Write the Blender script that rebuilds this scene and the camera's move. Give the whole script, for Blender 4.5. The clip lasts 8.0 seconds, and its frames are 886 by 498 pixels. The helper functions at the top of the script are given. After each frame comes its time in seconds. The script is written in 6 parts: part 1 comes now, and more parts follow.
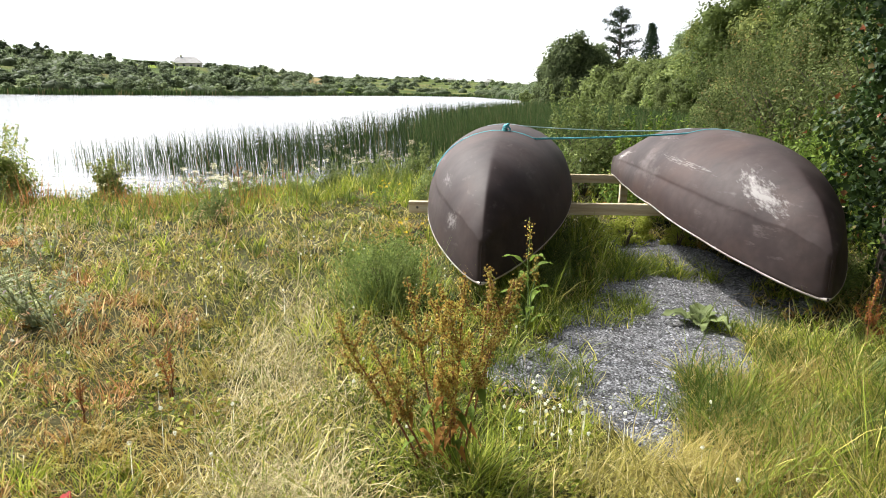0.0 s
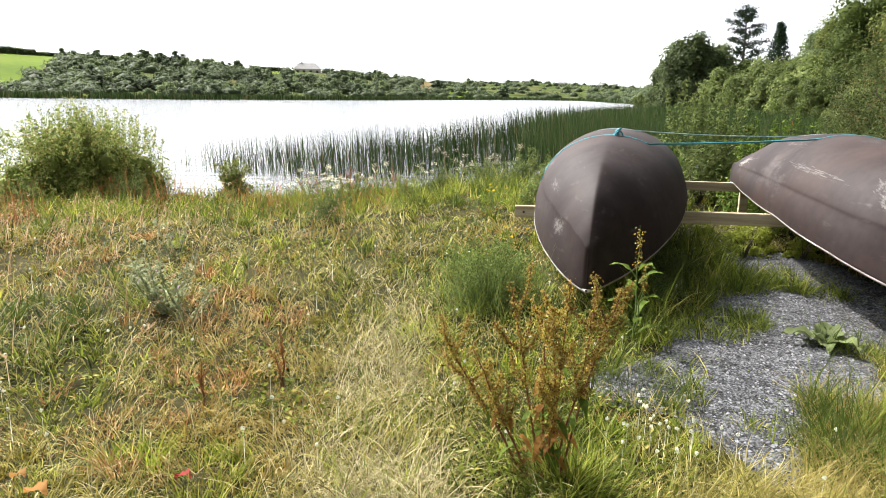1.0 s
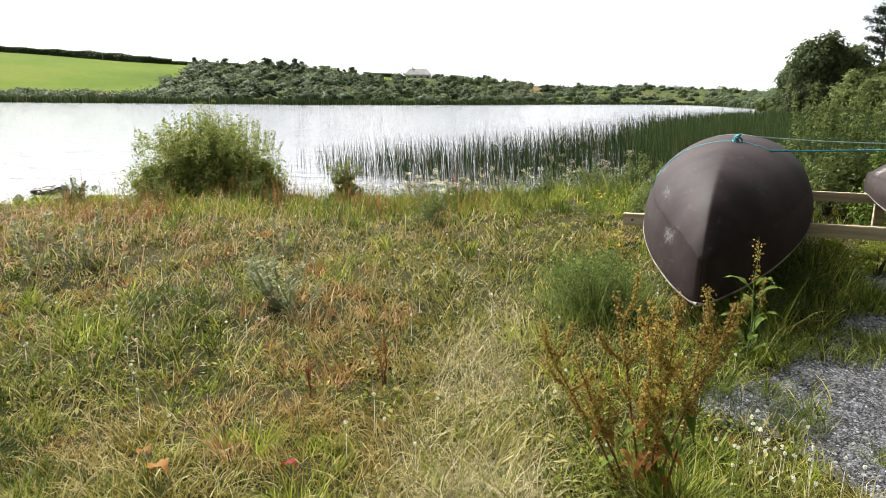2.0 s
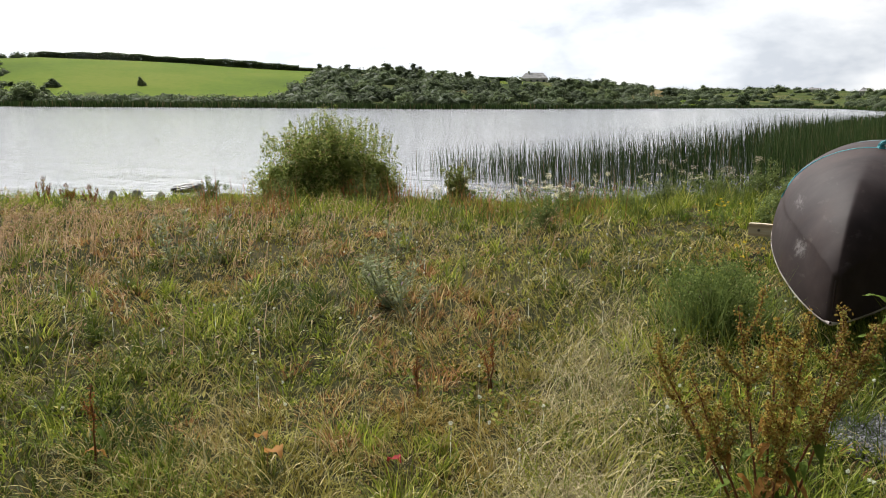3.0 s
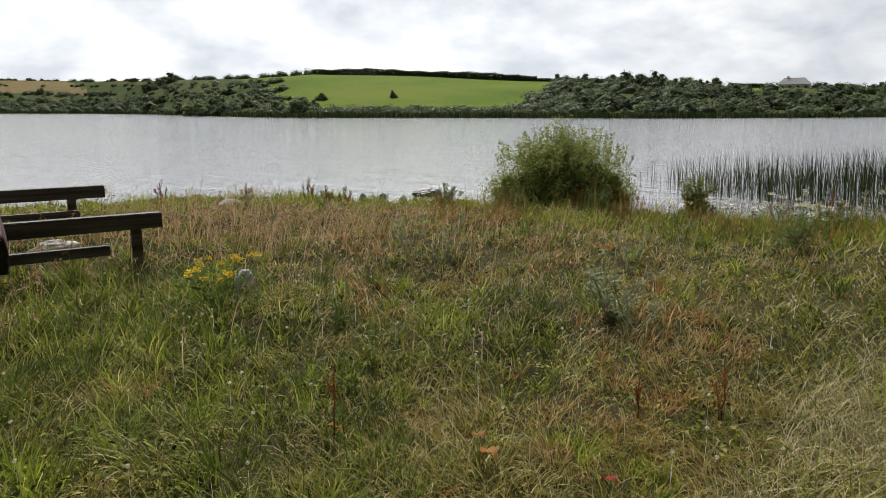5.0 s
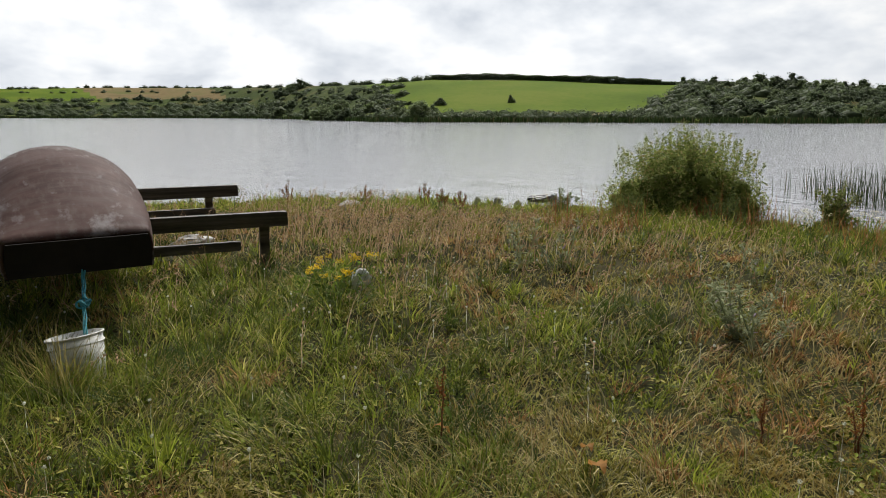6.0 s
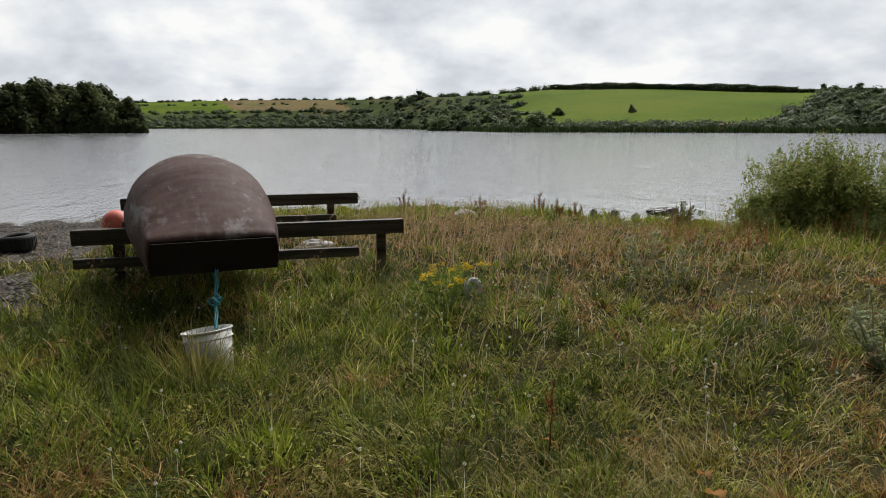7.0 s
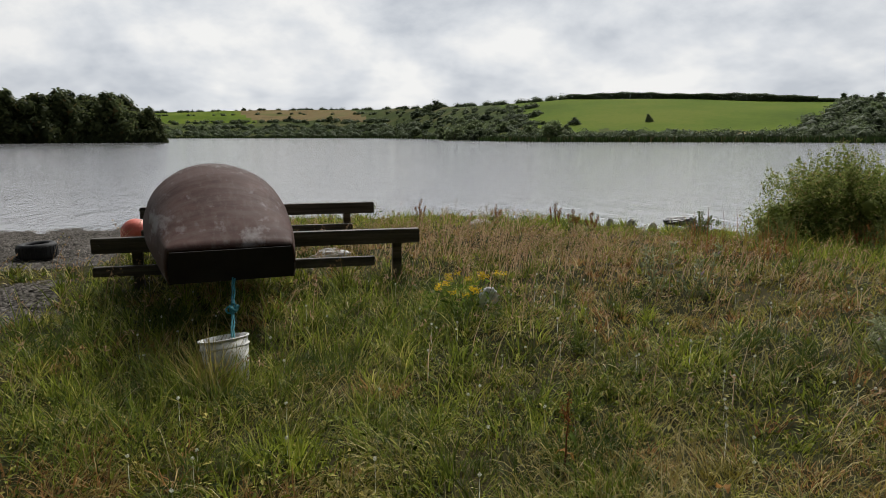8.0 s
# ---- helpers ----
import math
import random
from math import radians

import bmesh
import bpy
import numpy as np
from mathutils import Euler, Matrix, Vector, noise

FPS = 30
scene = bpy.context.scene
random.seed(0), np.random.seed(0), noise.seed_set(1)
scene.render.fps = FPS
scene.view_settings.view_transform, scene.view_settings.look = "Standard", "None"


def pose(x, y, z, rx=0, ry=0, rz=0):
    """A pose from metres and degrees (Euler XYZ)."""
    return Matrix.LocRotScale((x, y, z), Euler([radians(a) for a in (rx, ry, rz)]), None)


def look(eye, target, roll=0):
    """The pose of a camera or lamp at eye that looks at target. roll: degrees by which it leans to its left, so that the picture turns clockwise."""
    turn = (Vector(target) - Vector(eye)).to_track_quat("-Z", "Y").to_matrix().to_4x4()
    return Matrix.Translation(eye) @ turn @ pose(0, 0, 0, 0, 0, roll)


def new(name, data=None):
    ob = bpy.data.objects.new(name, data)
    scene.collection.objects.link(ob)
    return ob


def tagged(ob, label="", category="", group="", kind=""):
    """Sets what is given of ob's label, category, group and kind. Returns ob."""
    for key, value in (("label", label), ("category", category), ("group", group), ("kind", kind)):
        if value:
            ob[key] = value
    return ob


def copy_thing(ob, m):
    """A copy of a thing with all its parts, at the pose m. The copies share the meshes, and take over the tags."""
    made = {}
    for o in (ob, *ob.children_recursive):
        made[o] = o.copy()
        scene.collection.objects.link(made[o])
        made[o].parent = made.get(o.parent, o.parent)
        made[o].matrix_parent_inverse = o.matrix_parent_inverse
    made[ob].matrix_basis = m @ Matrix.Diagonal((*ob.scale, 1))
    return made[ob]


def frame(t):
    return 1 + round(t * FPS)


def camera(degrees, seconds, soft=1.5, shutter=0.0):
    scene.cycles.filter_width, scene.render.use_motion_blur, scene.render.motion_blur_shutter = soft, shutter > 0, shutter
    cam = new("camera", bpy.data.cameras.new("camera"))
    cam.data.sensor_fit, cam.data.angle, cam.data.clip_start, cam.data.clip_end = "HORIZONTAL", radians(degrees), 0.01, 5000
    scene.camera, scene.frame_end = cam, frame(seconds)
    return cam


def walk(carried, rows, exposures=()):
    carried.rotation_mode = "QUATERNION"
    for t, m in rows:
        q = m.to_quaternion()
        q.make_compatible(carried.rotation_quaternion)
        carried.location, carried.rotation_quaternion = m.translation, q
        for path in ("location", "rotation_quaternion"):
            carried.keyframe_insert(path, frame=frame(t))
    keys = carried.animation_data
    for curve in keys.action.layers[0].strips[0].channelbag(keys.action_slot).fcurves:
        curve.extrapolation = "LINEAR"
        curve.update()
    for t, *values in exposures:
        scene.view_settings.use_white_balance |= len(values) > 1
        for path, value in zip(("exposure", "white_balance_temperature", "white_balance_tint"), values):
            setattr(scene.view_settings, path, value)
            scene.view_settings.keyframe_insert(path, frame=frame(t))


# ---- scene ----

# ---- camera: a slow turn on the spot, eye 1.9 m above the water, 1.5 m above the meadow ----
cam = camera(66.6, 8.0, soft=0.9)
EYE = 1.5
TURNS = [
    (0.0, 0.00, -13.00, 0.99), (0.5, 4.40, -12.93, 0.93), (1.0, 9.13, -12.81, 0.81), (1.5, 13.52, -12.70, 0.68),
    (1.7, 15.34, -12.63, 0.66), (2.8, 25.78, -12.33, 0.53), (3.0, 27.71, -12.29, 0.45), (3.5, 32.34, -12.13, 0.33),
    (4.0, 37.46, -11.93, 0.21), (4.5, 42.20, -11.76, 0.10), (4.7, 44.21, -11.66, 0.05), (5.8, 55.00, -11.34, 0.0),
    (6.0, 56.95, -11.19, 0.0), (6.5, 61.58, -10.79, 0.0), (7.0, 66.68, -10.35, -0.10), (7.5, 68.21, -9.96, -0.11),
    (8.0, 68.03, -9.55, -0.12),
]
walk(cam, [(t, pose(0, 0, EYE, 90 + pitch, 0, yaw) @ pose(0, 0, 0, 0, 0, roll)) for t, yaw, pitch, roll in TURNS],
     exposures=[(0.0, 0.62), (1.5, 0.42), (3.0, -0.42), (4.5, -0.82), (6.0, -0.94), (8.0, -1.25)])

# ---- daylight: high sun through broken cloud over the lake ----
SUN_LEFT, SUN_UP = 51.0, 46.0        # degrees left of +y, degrees above the horizon
world = bpy.data.worlds.new("world")
scene.world = world
world.use_nodes = True
wt = world.node_tree
wt.nodes.clear()


def wnode(kind, **kw):
    n = wt.nodes.new(kind)
    for k, v in kw.items():
        n.inputs[k].default_value = v
    return n


sky = wt.nodes.new("ShaderNodeTexSky")
sky.sky_type, sky.sun_disc = "NISHITA", False
sky.sun_elevation, sky.sun_rotation = radians(SUN_UP), radians(-SUN_LEFT)
coord = wt.nodes.new("ShaderNodeTexCoord")
split = wt.nodes.new("ShaderNodeSeparateXYZ")
wt.links.new(coord.outputs["Generated"], split.inputs[0])
lift = wt.nodes.new("ShaderNodeMath")
lift.operation = "ADD"
lift.inputs[1].default_value = 0.42
wt.links.new(split.outputs["Z"], lift.inputs[0])
flat = []
for axis in "XY":
    d = wt.nodes.new("ShaderNodeMath")
    d.operation = "DIVIDE"
    wt.links.new(split.outputs[axis], d.inputs[0])
    wt.links.new(lift.outputs[0], d.inputs[1])
    flat.append(d)
plane = wt.nodes.new("ShaderNodeCombineXYZ")
wt.links.new(flat[0].outputs[0], plane.inputs[0])
wt.links.new(flat[1].outputs[0], plane.inputs[1])
puffs = wnode("ShaderNodeTexNoise", Scale=2.6, Detail=9.0, Roughness=0.55, Distortion=0.1)
wt.links.new(plane.outputs[0], puffs.inputs["Vector"])
shade = wt.nodes.new("ShaderNodeValToRGB")
el = shade.color_ramp.elements
el[0].position, el[0].color = 0.36, (0.60, 0.64, 0.70, 1)
el[1].position, el[1].color = 0.60, (1.0, 1.0, 0.99, 1)
mid = el.new(0.48)
mid.color = (0.79, 0.82, 0.86, 1)
wt.links.new(puffs.outputs["Fac"], shade.inputs[0])
skybg = wnode("ShaderNodeBackground", Strength=0.055)
wt.links.new(sky.outputs[0], skybg.inputs["Color"])
# cloud is brightest round the sun behind it
glow = wt.nodes.new("ShaderNodeVectorMath")
glow.operation = "DOT_PRODUCT"
glow.inputs[1].default_value = (-math.sin(radians(SUN_LEFT)) * math.cos(radians(SUN_UP)), math.cos(radians(SUN_LEFT)) * math.cos(radians(SUN_UP)), math.sin(radians(SUN_UP)))
wt.links.new(coord.outputs["Generated"], glow.inputs[0])


def mapped(source, lo, hi, to_lo, to_hi, curve="SMOOTHSTEP"):
    n = wt.nodes.new("ShaderNodeMapRange")
    n.interpolation_type = curve
    for key, value in (("From Min", lo), ("From Max", hi), ("To Min", to_lo), ("To Max", to_hi)):
        n.inputs[key].default_value = value
    wt.links.new(source, n.inputs["Value"])
    return n.outputs[0]


def combine(kind, p, q):
    n = wt.nodes.new("ShaderNodeMath")
    n.operation = kind
    wt.links.new(p, n.inputs[0])
    wt.links.new(q, n.inputs[1])
    return n.outputs[0]


bank = wt.nodes.new("ShaderNodeVectorMath")
bank.operation = "DOT_PRODUCT"
bank.inputs[1].default_value = (-0.927, 0.375, 0.0)
wt.links.new(coord.outputs["Generated"], bank.inputs[0])
cloudbg = wnode("ShaderNodeBackground")
# the cloud sheet is bright towards the sun and dull grey on the side away from it
sheet = combine("ADD", mapped(bank.outputs["Value"], -0.19, 0.9, 0.9, 2.2, "LINEAR"), mapped(bank.outputs["Value"], -0.6, -0.19, -0.7, 0.0, "LINEAR"))
wt.links.new(combine("ADD", sheet, mapped(glow.outputs["Value"], 0.85, 1.0, 0.0, 14.0)), cloudbg.inputs["Strength"])
wt.links.new(shade.outputs[0], cloudbg.inputs["Color"])
# cloud closes towards the horizon and breaks up overhead
cover = wnode("ShaderNodeMixShader")
wt.links.new(combine("MAXIMUM", mapped(split.outputs["Z"], 0.38, 0.8, 0.95, 0.15), mapped(glow.outputs["Value"], 0.7, 0.95, 0.0, 1.0)), cover.inputs[0])
wt.links.new(skybg.outputs[0], cover.inputs[1])
wt.links.new(cloudbg.outputs[0], cover.inputs[2])
wout = wt.nodes.new("ShaderNodeOutputWorld")
wt.links.new(cover.outputs[0], wout.inputs["Surface"])

sun = new("sun", bpy.data.lights.new("sun", "SUN"))
sun.data.energy, sun.data.angle, sun.data.color = 5.0, radians(0.9), (1.0, 0.94, 0.84)
a, e = radians(SUN_LEFT), radians(SUN_UP)
sun.matrix_world = look((-40 * math.sin(a), 40 * math.cos(a), 50), (-40 * math.sin(a) + math.sin(a) * math.cos(e), 40 * math.cos(a) - math.cos(a) * math.cos(e), 50 - math.sin(e)))

# ---- materials ----


def material(name, colours, scale=6.0, rough=0.7, bump=0.2, fine=40.0, metal=0.0, detail=6.0, spec=0.3, per="none", spread=0.25, stretch=(1, 1, 1)):
    """Two scales of noise between colours, with bump; per: 'object' or 'island' adds a random light/dark step for each piece."""
    m = bpy.data.materials.new(name)
    m.use_nodes = True
    nt = m.node_tree
    b = nt.nodes["Principled BSDF"]
    tc = nt.nodes.new("ShaderNodeTexCoord")
    mp = nt.nodes.new("ShaderNodeMapping")
    mp.inputs["Scale"].default_value = stretch
    nt.links.new(tc.outputs["Object"], mp.inputs[0])
    n1 = nt.nodes.new("ShaderNodeTexNoise")
    n1.inputs["Scale"].default_value, n1.inputs["Detail"].default_value = scale, detail
    n2 = nt.nodes.new("ShaderNodeTexNoise")
    n2.inputs["Scale"].default_value, n2.inputs["Detail"].default_value = fine, 4.0
    for n in (n1, n2):
        nt.links.new(mp.outputs[0], n.inputs["Vector"])
    mixf = nt.nodes.new("ShaderNodeMath")
    mixf.operation = "MULTIPLY_ADD"
    mixf.inputs[1].default_value, mixf.inputs[2].default_value = 0.35, -0.17
    nt.links.new(n2.outputs["Fac"], mixf.inputs[0])
    add = nt.nodes.new("ShaderNodeMath")
    add.operation = "ADD"
    nt.links.new(n1.outputs["Fac"], add.inputs[0])
    nt.links.new(mixf.outputs[0], add.inputs[1])
    ramp = nt.nodes.new("ShaderNodeValToRGB")
    els = ramp.color_ramp.elements
    k = len(colours)
    for i, c in enumerate(colours):
        p = 0.32 + 0.36 * i / max(1, k - 1)
        if i < 2:
            els[i].position, els[i].color = p, (*c, 1)
        else:
            els.new(p).color = (*c, 1)
    nt.links.new(add.outputs[0], ramp.inputs[0])
    colour = ramp.outputs[0]
    if per != "none":
        src = nt.nodes.new("ShaderNodeObjectInfo" if per == "object" else "ShaderNodeNewGeometry")
        rnd = src.outputs["Random" if per == "object" else "Random Per Island"]
        val = nt.nodes.new("ShaderNodeMath")
        val.operation = "MULTIPLY_ADD"
        val.inputs[1].default_value, val.inputs[2].default_value = 2 * spread, 1 - spread
        nt.links.new(rnd, val.inputs[0])
        hsv = nt.nodes.new("ShaderNodeHueSaturation")
        nt.links.new(val.outputs[0], hsv.inputs["Value"])
        nt.links.new(colour, hsv.inputs["Color"])
        colour = hsv.outputs[0]
    nt.links.new(colour, b.inputs["Base Color"])
    b.inputs["Roughness"].default_value = rough
    b.inputs["Metallic"].default_value = metal
    b.inputs["Specular IOR Level"].default_value = spec
    if bump:
        bp = nt.nodes.new("ShaderNodeBump")
        bp.inputs["Strength"].default_value, bp.inputs["Distance"].default_value = bump, 0.02
        nt.links.new(add.outputs[0], bp.inputs["Height"])
        nt.links.new(bp.outputs[0], b.inputs["Normal"])
    return m


def foliage(name, dark, light, tip=None, tip_share=0.0, trans=0.4, patch=0.35, patch_to=None, rough=0.6, spec=0.06):
    """Thin leaves: each one its own tone between dark and light, some of a third colour, with light coming through."""
    m = bpy.data.materials.new(name)
    m.use_nodes = True
    nt = m.node_tree
    b = nt.nodes["Principled BSDF"]
    geo = nt.nodes.new("ShaderNodeNewGeometry")
    ramp = nt.nodes.new("ShaderNodeValToRGB")
    els = ramp.color_ramp.elements
    els[0].color, els[1].color = (*dark, 1), (*light, 1)
    if tip:
        els[1].position = 1 - tip_share - 0.02
        els.new(1 - tip_share + 0.02).color = (*tip, 1)
    nt.links.new(geo.outputs["Random Per Island"], ramp.inputs[0])
    colour = ramp.outputs[0]
    tc = nt.nodes.new("ShaderNodeTexCoord")
    if patch_to:
        n = nt.nodes.new("ShaderNodeTexNoise")
        n.inputs["Scale"].default_value, n.inputs["Detail"].default_value = patch, 3.0
        nt.links.new(tc.outputs["Object"], n.inputs["Vector"])
        step = nt.nodes.new("ShaderNodeMapRange")
        step.inputs["From Min"].default_value, step.inputs["From Max"].default_value = 0.45, 0.62
        nt.links.new(n.outputs["Fac"], step.inputs["Value"])
        mix = nt.nodes.new("ShaderNodeMix")
        mix.data_type = "RGBA"
        mix.inputs["B"].default_value = (*patch_to, 1)
        nt.links.new(step.outputs[0], mix.inputs["Factor"])
        nt.links.new(colour, mix.inputs["A"])
        colour = mix.outputs["Result"]
    info = nt.nodes.new("ShaderNodeObjectInfo")
    val = nt.nodes.new("ShaderNodeMath")
    val.operation = "MULTIPLY_ADD"
    val.inputs[1].default_value, val.inputs[2].default_value = 0.5, 0.75
    nt.links.new(info.outputs["Random"], val.inputs[0])
    hsv = nt.nodes.new("ShaderNodeHueSaturation")
    nt.links.new(val.outputs[0], hsv.inputs["Value"])
    nt.links.new(colour, hsv.inputs["Color"])
    colour = hsv.outputs[0]
    nt.links.new(colour, b.inputs["Base Color"])
    b.inputs["Roughness"].default_value, b.inputs["Specular IOR Level"].default_value = rough, spec
    tr = nt.nodes.new("ShaderNodeBsdfTranslucent")
    nt.links.new(colour, tr.inputs["Color"])
    mx = nt.nodes.new("ShaderNodeMixShader")
    mx.inputs[0].default_value = trans
    nt.links.new(b.outputs[0], mx.inputs[1])
    nt.links.new(tr.outputs[0], mx.inputs[2])
    nt.links.new(mx.outputs[0], nt.nodes["Material Output"].inputs["Surface"])
    return m


def weathered(m, layers):
    """Adds chalky scrapes and rubbed streaks to a material; layers: stretch, range of the noise, colour, amount."""
    t = m.node_tree
    bsdf = t.nodes["Principled BSDF"]
    was = bsdf.inputs["Base Color"].links[0].from_socket
    co = t.nodes.new("ShaderNodeTexCoord")
    for (sx, sy, sz), lo, hi, col, amount in layers:
        mp2 = t.nodes.new("ShaderNodeMapping")
        mp2.inputs["Scale"].default_value = (sx, sy, sz)
        t.links.new(co.outputs["Object"], mp2.inputs[0])
        nz = t.nodes.new("ShaderNodeTexNoise")
        nz.inputs["Scale"].default_value, nz.inputs["Detail"].default_value, nz.inputs["Roughness"].default_value = 1.0, 9.0, 0.65
        t.links.new(mp2.outputs[0], nz.inputs["Vector"])
        rg = t.nodes.new("ShaderNodeMapRange")
        rg.inputs["From Min"].default_value, rg.inputs["From Max"].default_value, rg.inputs["To Max"].default_value = lo, hi, amount
        t.links.new(nz.outputs["Fac"], rg.inputs["Value"])
        mx = t.nodes.new("ShaderNodeMix")
        mx.data_type = "RGBA"
        mx.inputs["B"].default_value = (*col, 1)
        t.links.new(rg.outputs[0], mx.inputs["Factor"])
        t.links.new(was, mx.inputs["A"])
        was = mx.outputs["Result"]
    t.links.new(was, bsdf.inputs["Base Color"])


M_SOIL = material("meadow soil and moss", [(0.018, 0.018, 0.008), (0.035, 0.035, 0.014), (0.06, 0.05, 0.024)], 1.2, 0.9, 0.6, 30, spec=0.02)
M_SCRUB = material("rough hillside grass", [(0.03, 0.045, 0.012), (0.055, 0.075, 0.018), (0.10, 0.09, 0.035)], 0.035, 0.9, 0.0, 0.4, spec=0.02)
M_FIELD = material("grazed field", [(0.066, 0.105, 0.008), (0.090, 0.135, 0.010), (0.120, 0.150, 0.016)], 0.02, 0.9, 0.0, 0.5, spec=0.02)
M_HEATH = material("brown bracken slope", [(0.12, 0.09, 0.04), (0.18, 0.13, 0.06), (0.12, 0.12, 0.04)], 0.03, 0.9, 0.0, 0.4, spec=0.02)
M_BEACH = material("shore shingle", [(0.06, 0.055, 0.045), (0.11, 0.10, 0.085), (0.17, 0.155, 0.14)], 3.0, 0.9, 1.0, 60, spec=0.02)
M_GRAVEL = material("grey limestone gravel", [(0.07, 0.07, 0.07), (0.13, 0.13, 0.135), (0.20, 0.20, 0.205)], 9.0, 0.9, 0.8, 70, spec=0.02)
def cobbled(m, scale):
    """Breaks a ground material up into little stones with dark joints."""
    t = m.node_tree
    bsdf = t.nodes["Principled BSDF"]
    was = bsdf.inputs["Base Color"].links[0].from_socket
    co = t.nodes.new("ShaderNodeTexCoord")
    vo = t.nodes.new("ShaderNodeTexVoronoi")
    vo.inputs["Scale"].default_value = scale
    t.links.new(co.outputs["Object"], vo.inputs["Vector"])
    tone = t.nodes.new("ShaderNodeSeparateColor")
    t.links.new(vo.outputs["Color"], tone.inputs[0])
    rg = t.nodes.new("ShaderNodeMapRange")
    rg.inputs["To Min"].default_value, rg.inputs["To Max"].default_value = 0.35, 1.5
    t.links.new(tone.outputs[0], rg.inputs["Value"])
    gap = t.nodes.new("ShaderNodeMapRange")
    gap.inputs["From Min"].default_value, gap.inputs["From Max"].default_value = 0.35, 0.7
    gap.inputs["To Min"].default_value, gap.inputs["To Max"].default_value = 1.0, 0.45
    t.links.new(vo.outputs["Distance"], gap.inputs["Value"])
    mul = t.nodes.new("ShaderNodeMath")
    mul.operation = "MULTIPLY"
    t.links.new(rg.outputs[0], mul.inputs[0])
    t.links.new(gap.outputs[0], mul.inputs[1])
    hsv = t.nodes.new("ShaderNodeHueSaturation")
    t.links.new(mul.outputs[0], hsv.inputs["Value"])
    t.links.new(was, hsv.inputs["Color"])
    t.links.new(hsv.outputs[0], bsdf.inputs["Base Color"])
    bp2 = t.nodes.new("ShaderNodeBump")
    bp2.inputs["Strength"].default_value, bp2.inputs["Distance"].default_value = 1.0, 0.012
    t.links.new(gap.outputs[0], bp2.inputs["Height"])
    t.links.new(bp2.outputs[0], bsdf.inputs["Normal"])


cobbled(M_GRAVEL, 100)
cobbled(M_BEACH, 26)
M_STONE = material("loose gravel stone", [(0.10, 0.10, 0.105), (0.22, 0.22, 0.23)], 20.0, 0.85, 0.2, 60, per="island", spread=0.6, spec=0.02)
M_SHINGLE = material("beach pebble", [(0.07, 0.062, 0.052), (0.16, 0.145, 0.13)], 20.0, 0.85, 0.2, 60, per="island", spread=0.45, spec=0.05)
M_HULL = material("weathered brown gelcoat", [(0.021, 0.0145, 0.0140), (0.030, 0.0215, 0.0205), (0.044, 0.033, 0.031)], 1.6, 0.6, 0.06, 14, spec=0.1)
weathered(M_HULL, [((2.2, 1.0, 2.6), 0.58, 0.70, (0.17, 0.15, 0.145), 0.4), ((9.0, 1.6, 14.0), 0.60, 0.72, (0.12, 0.10, 0.095), 0.35), ((1.2, 1.2, 1.2), 0.48, 0.72, (0.065, 0.038, 0.030), 0.5)])


def scraped(m, patches):
    """Chalky scrapes of a certain place: ellipsoids in the hull's own coordinates, broken up by drawn-out noise."""
    t = m.node_tree
    bsdf = t.nodes["Principled BSDF"]
    was = bsdf.inputs["Base Color"].links[0].from_socket
    co = t.nodes.new("ShaderNodeTexCoord")
    for centre, radii, turn, amount in patches:
        sub = t.nodes.new("ShaderNodeMapping")
        sub.vector_type = "TEXTURE"
        sub.inputs["Location"].default_value, sub.inputs["Scale"].default_value, sub.inputs["Rotation"].default_value = centre, radii, (radians(turn), 0, 0)
        t.links.new(co.outputs["Object"], sub.inputs[0])
        ball = t.nodes.new("ShaderNodeTexGradient")
        ball.gradient_type = "SPHERICAL"
        t.links.new(sub.outputs[0], ball.inputs[0])
        nz = t.nodes.new("ShaderNodeTexNoise")
        nz.inputs["Scale"].default_value, nz.inputs["Detail"].default_value, nz.inputs["Roughness"].default_value = 5.0, 10.0, 0.7
        t.links.new(sub.outputs[0], nz.inputs["Vector"])
        add = t.nodes.new("ShaderNodeMath")
        add.operation = "MULTIPLY_ADD"
        add.inputs[1].default_value = 0.45
        t.links.new(ball.outputs["Fac"], add.inputs[0])
        t.links.new(nz.outputs["Fac"], add.inputs[2])
        rg = t.nodes.new("ShaderNodeMapRange")
        rg.inputs["From Min"].default_value, rg.inputs["From Max"].default_value, rg.inputs["To Max"].default_value = 0.72, 0.92, amount
        t.links.new(add.outputs[0], rg.inputs["Value"])
        mx = t.nodes.new("ShaderNodeMix")
        mx.data_type = "RGBA"
        mx.inputs["B"].default_value = (0.34, 0.32, 0.31, 1)
        t.links.new(rg.outputs[0], mx.inputs["Factor"])
        t.links.new(was, mx.inputs["A"])
        was = mx.outputs["Result"]
    t.links.new(was, bsdf.inputs["Base Color"])


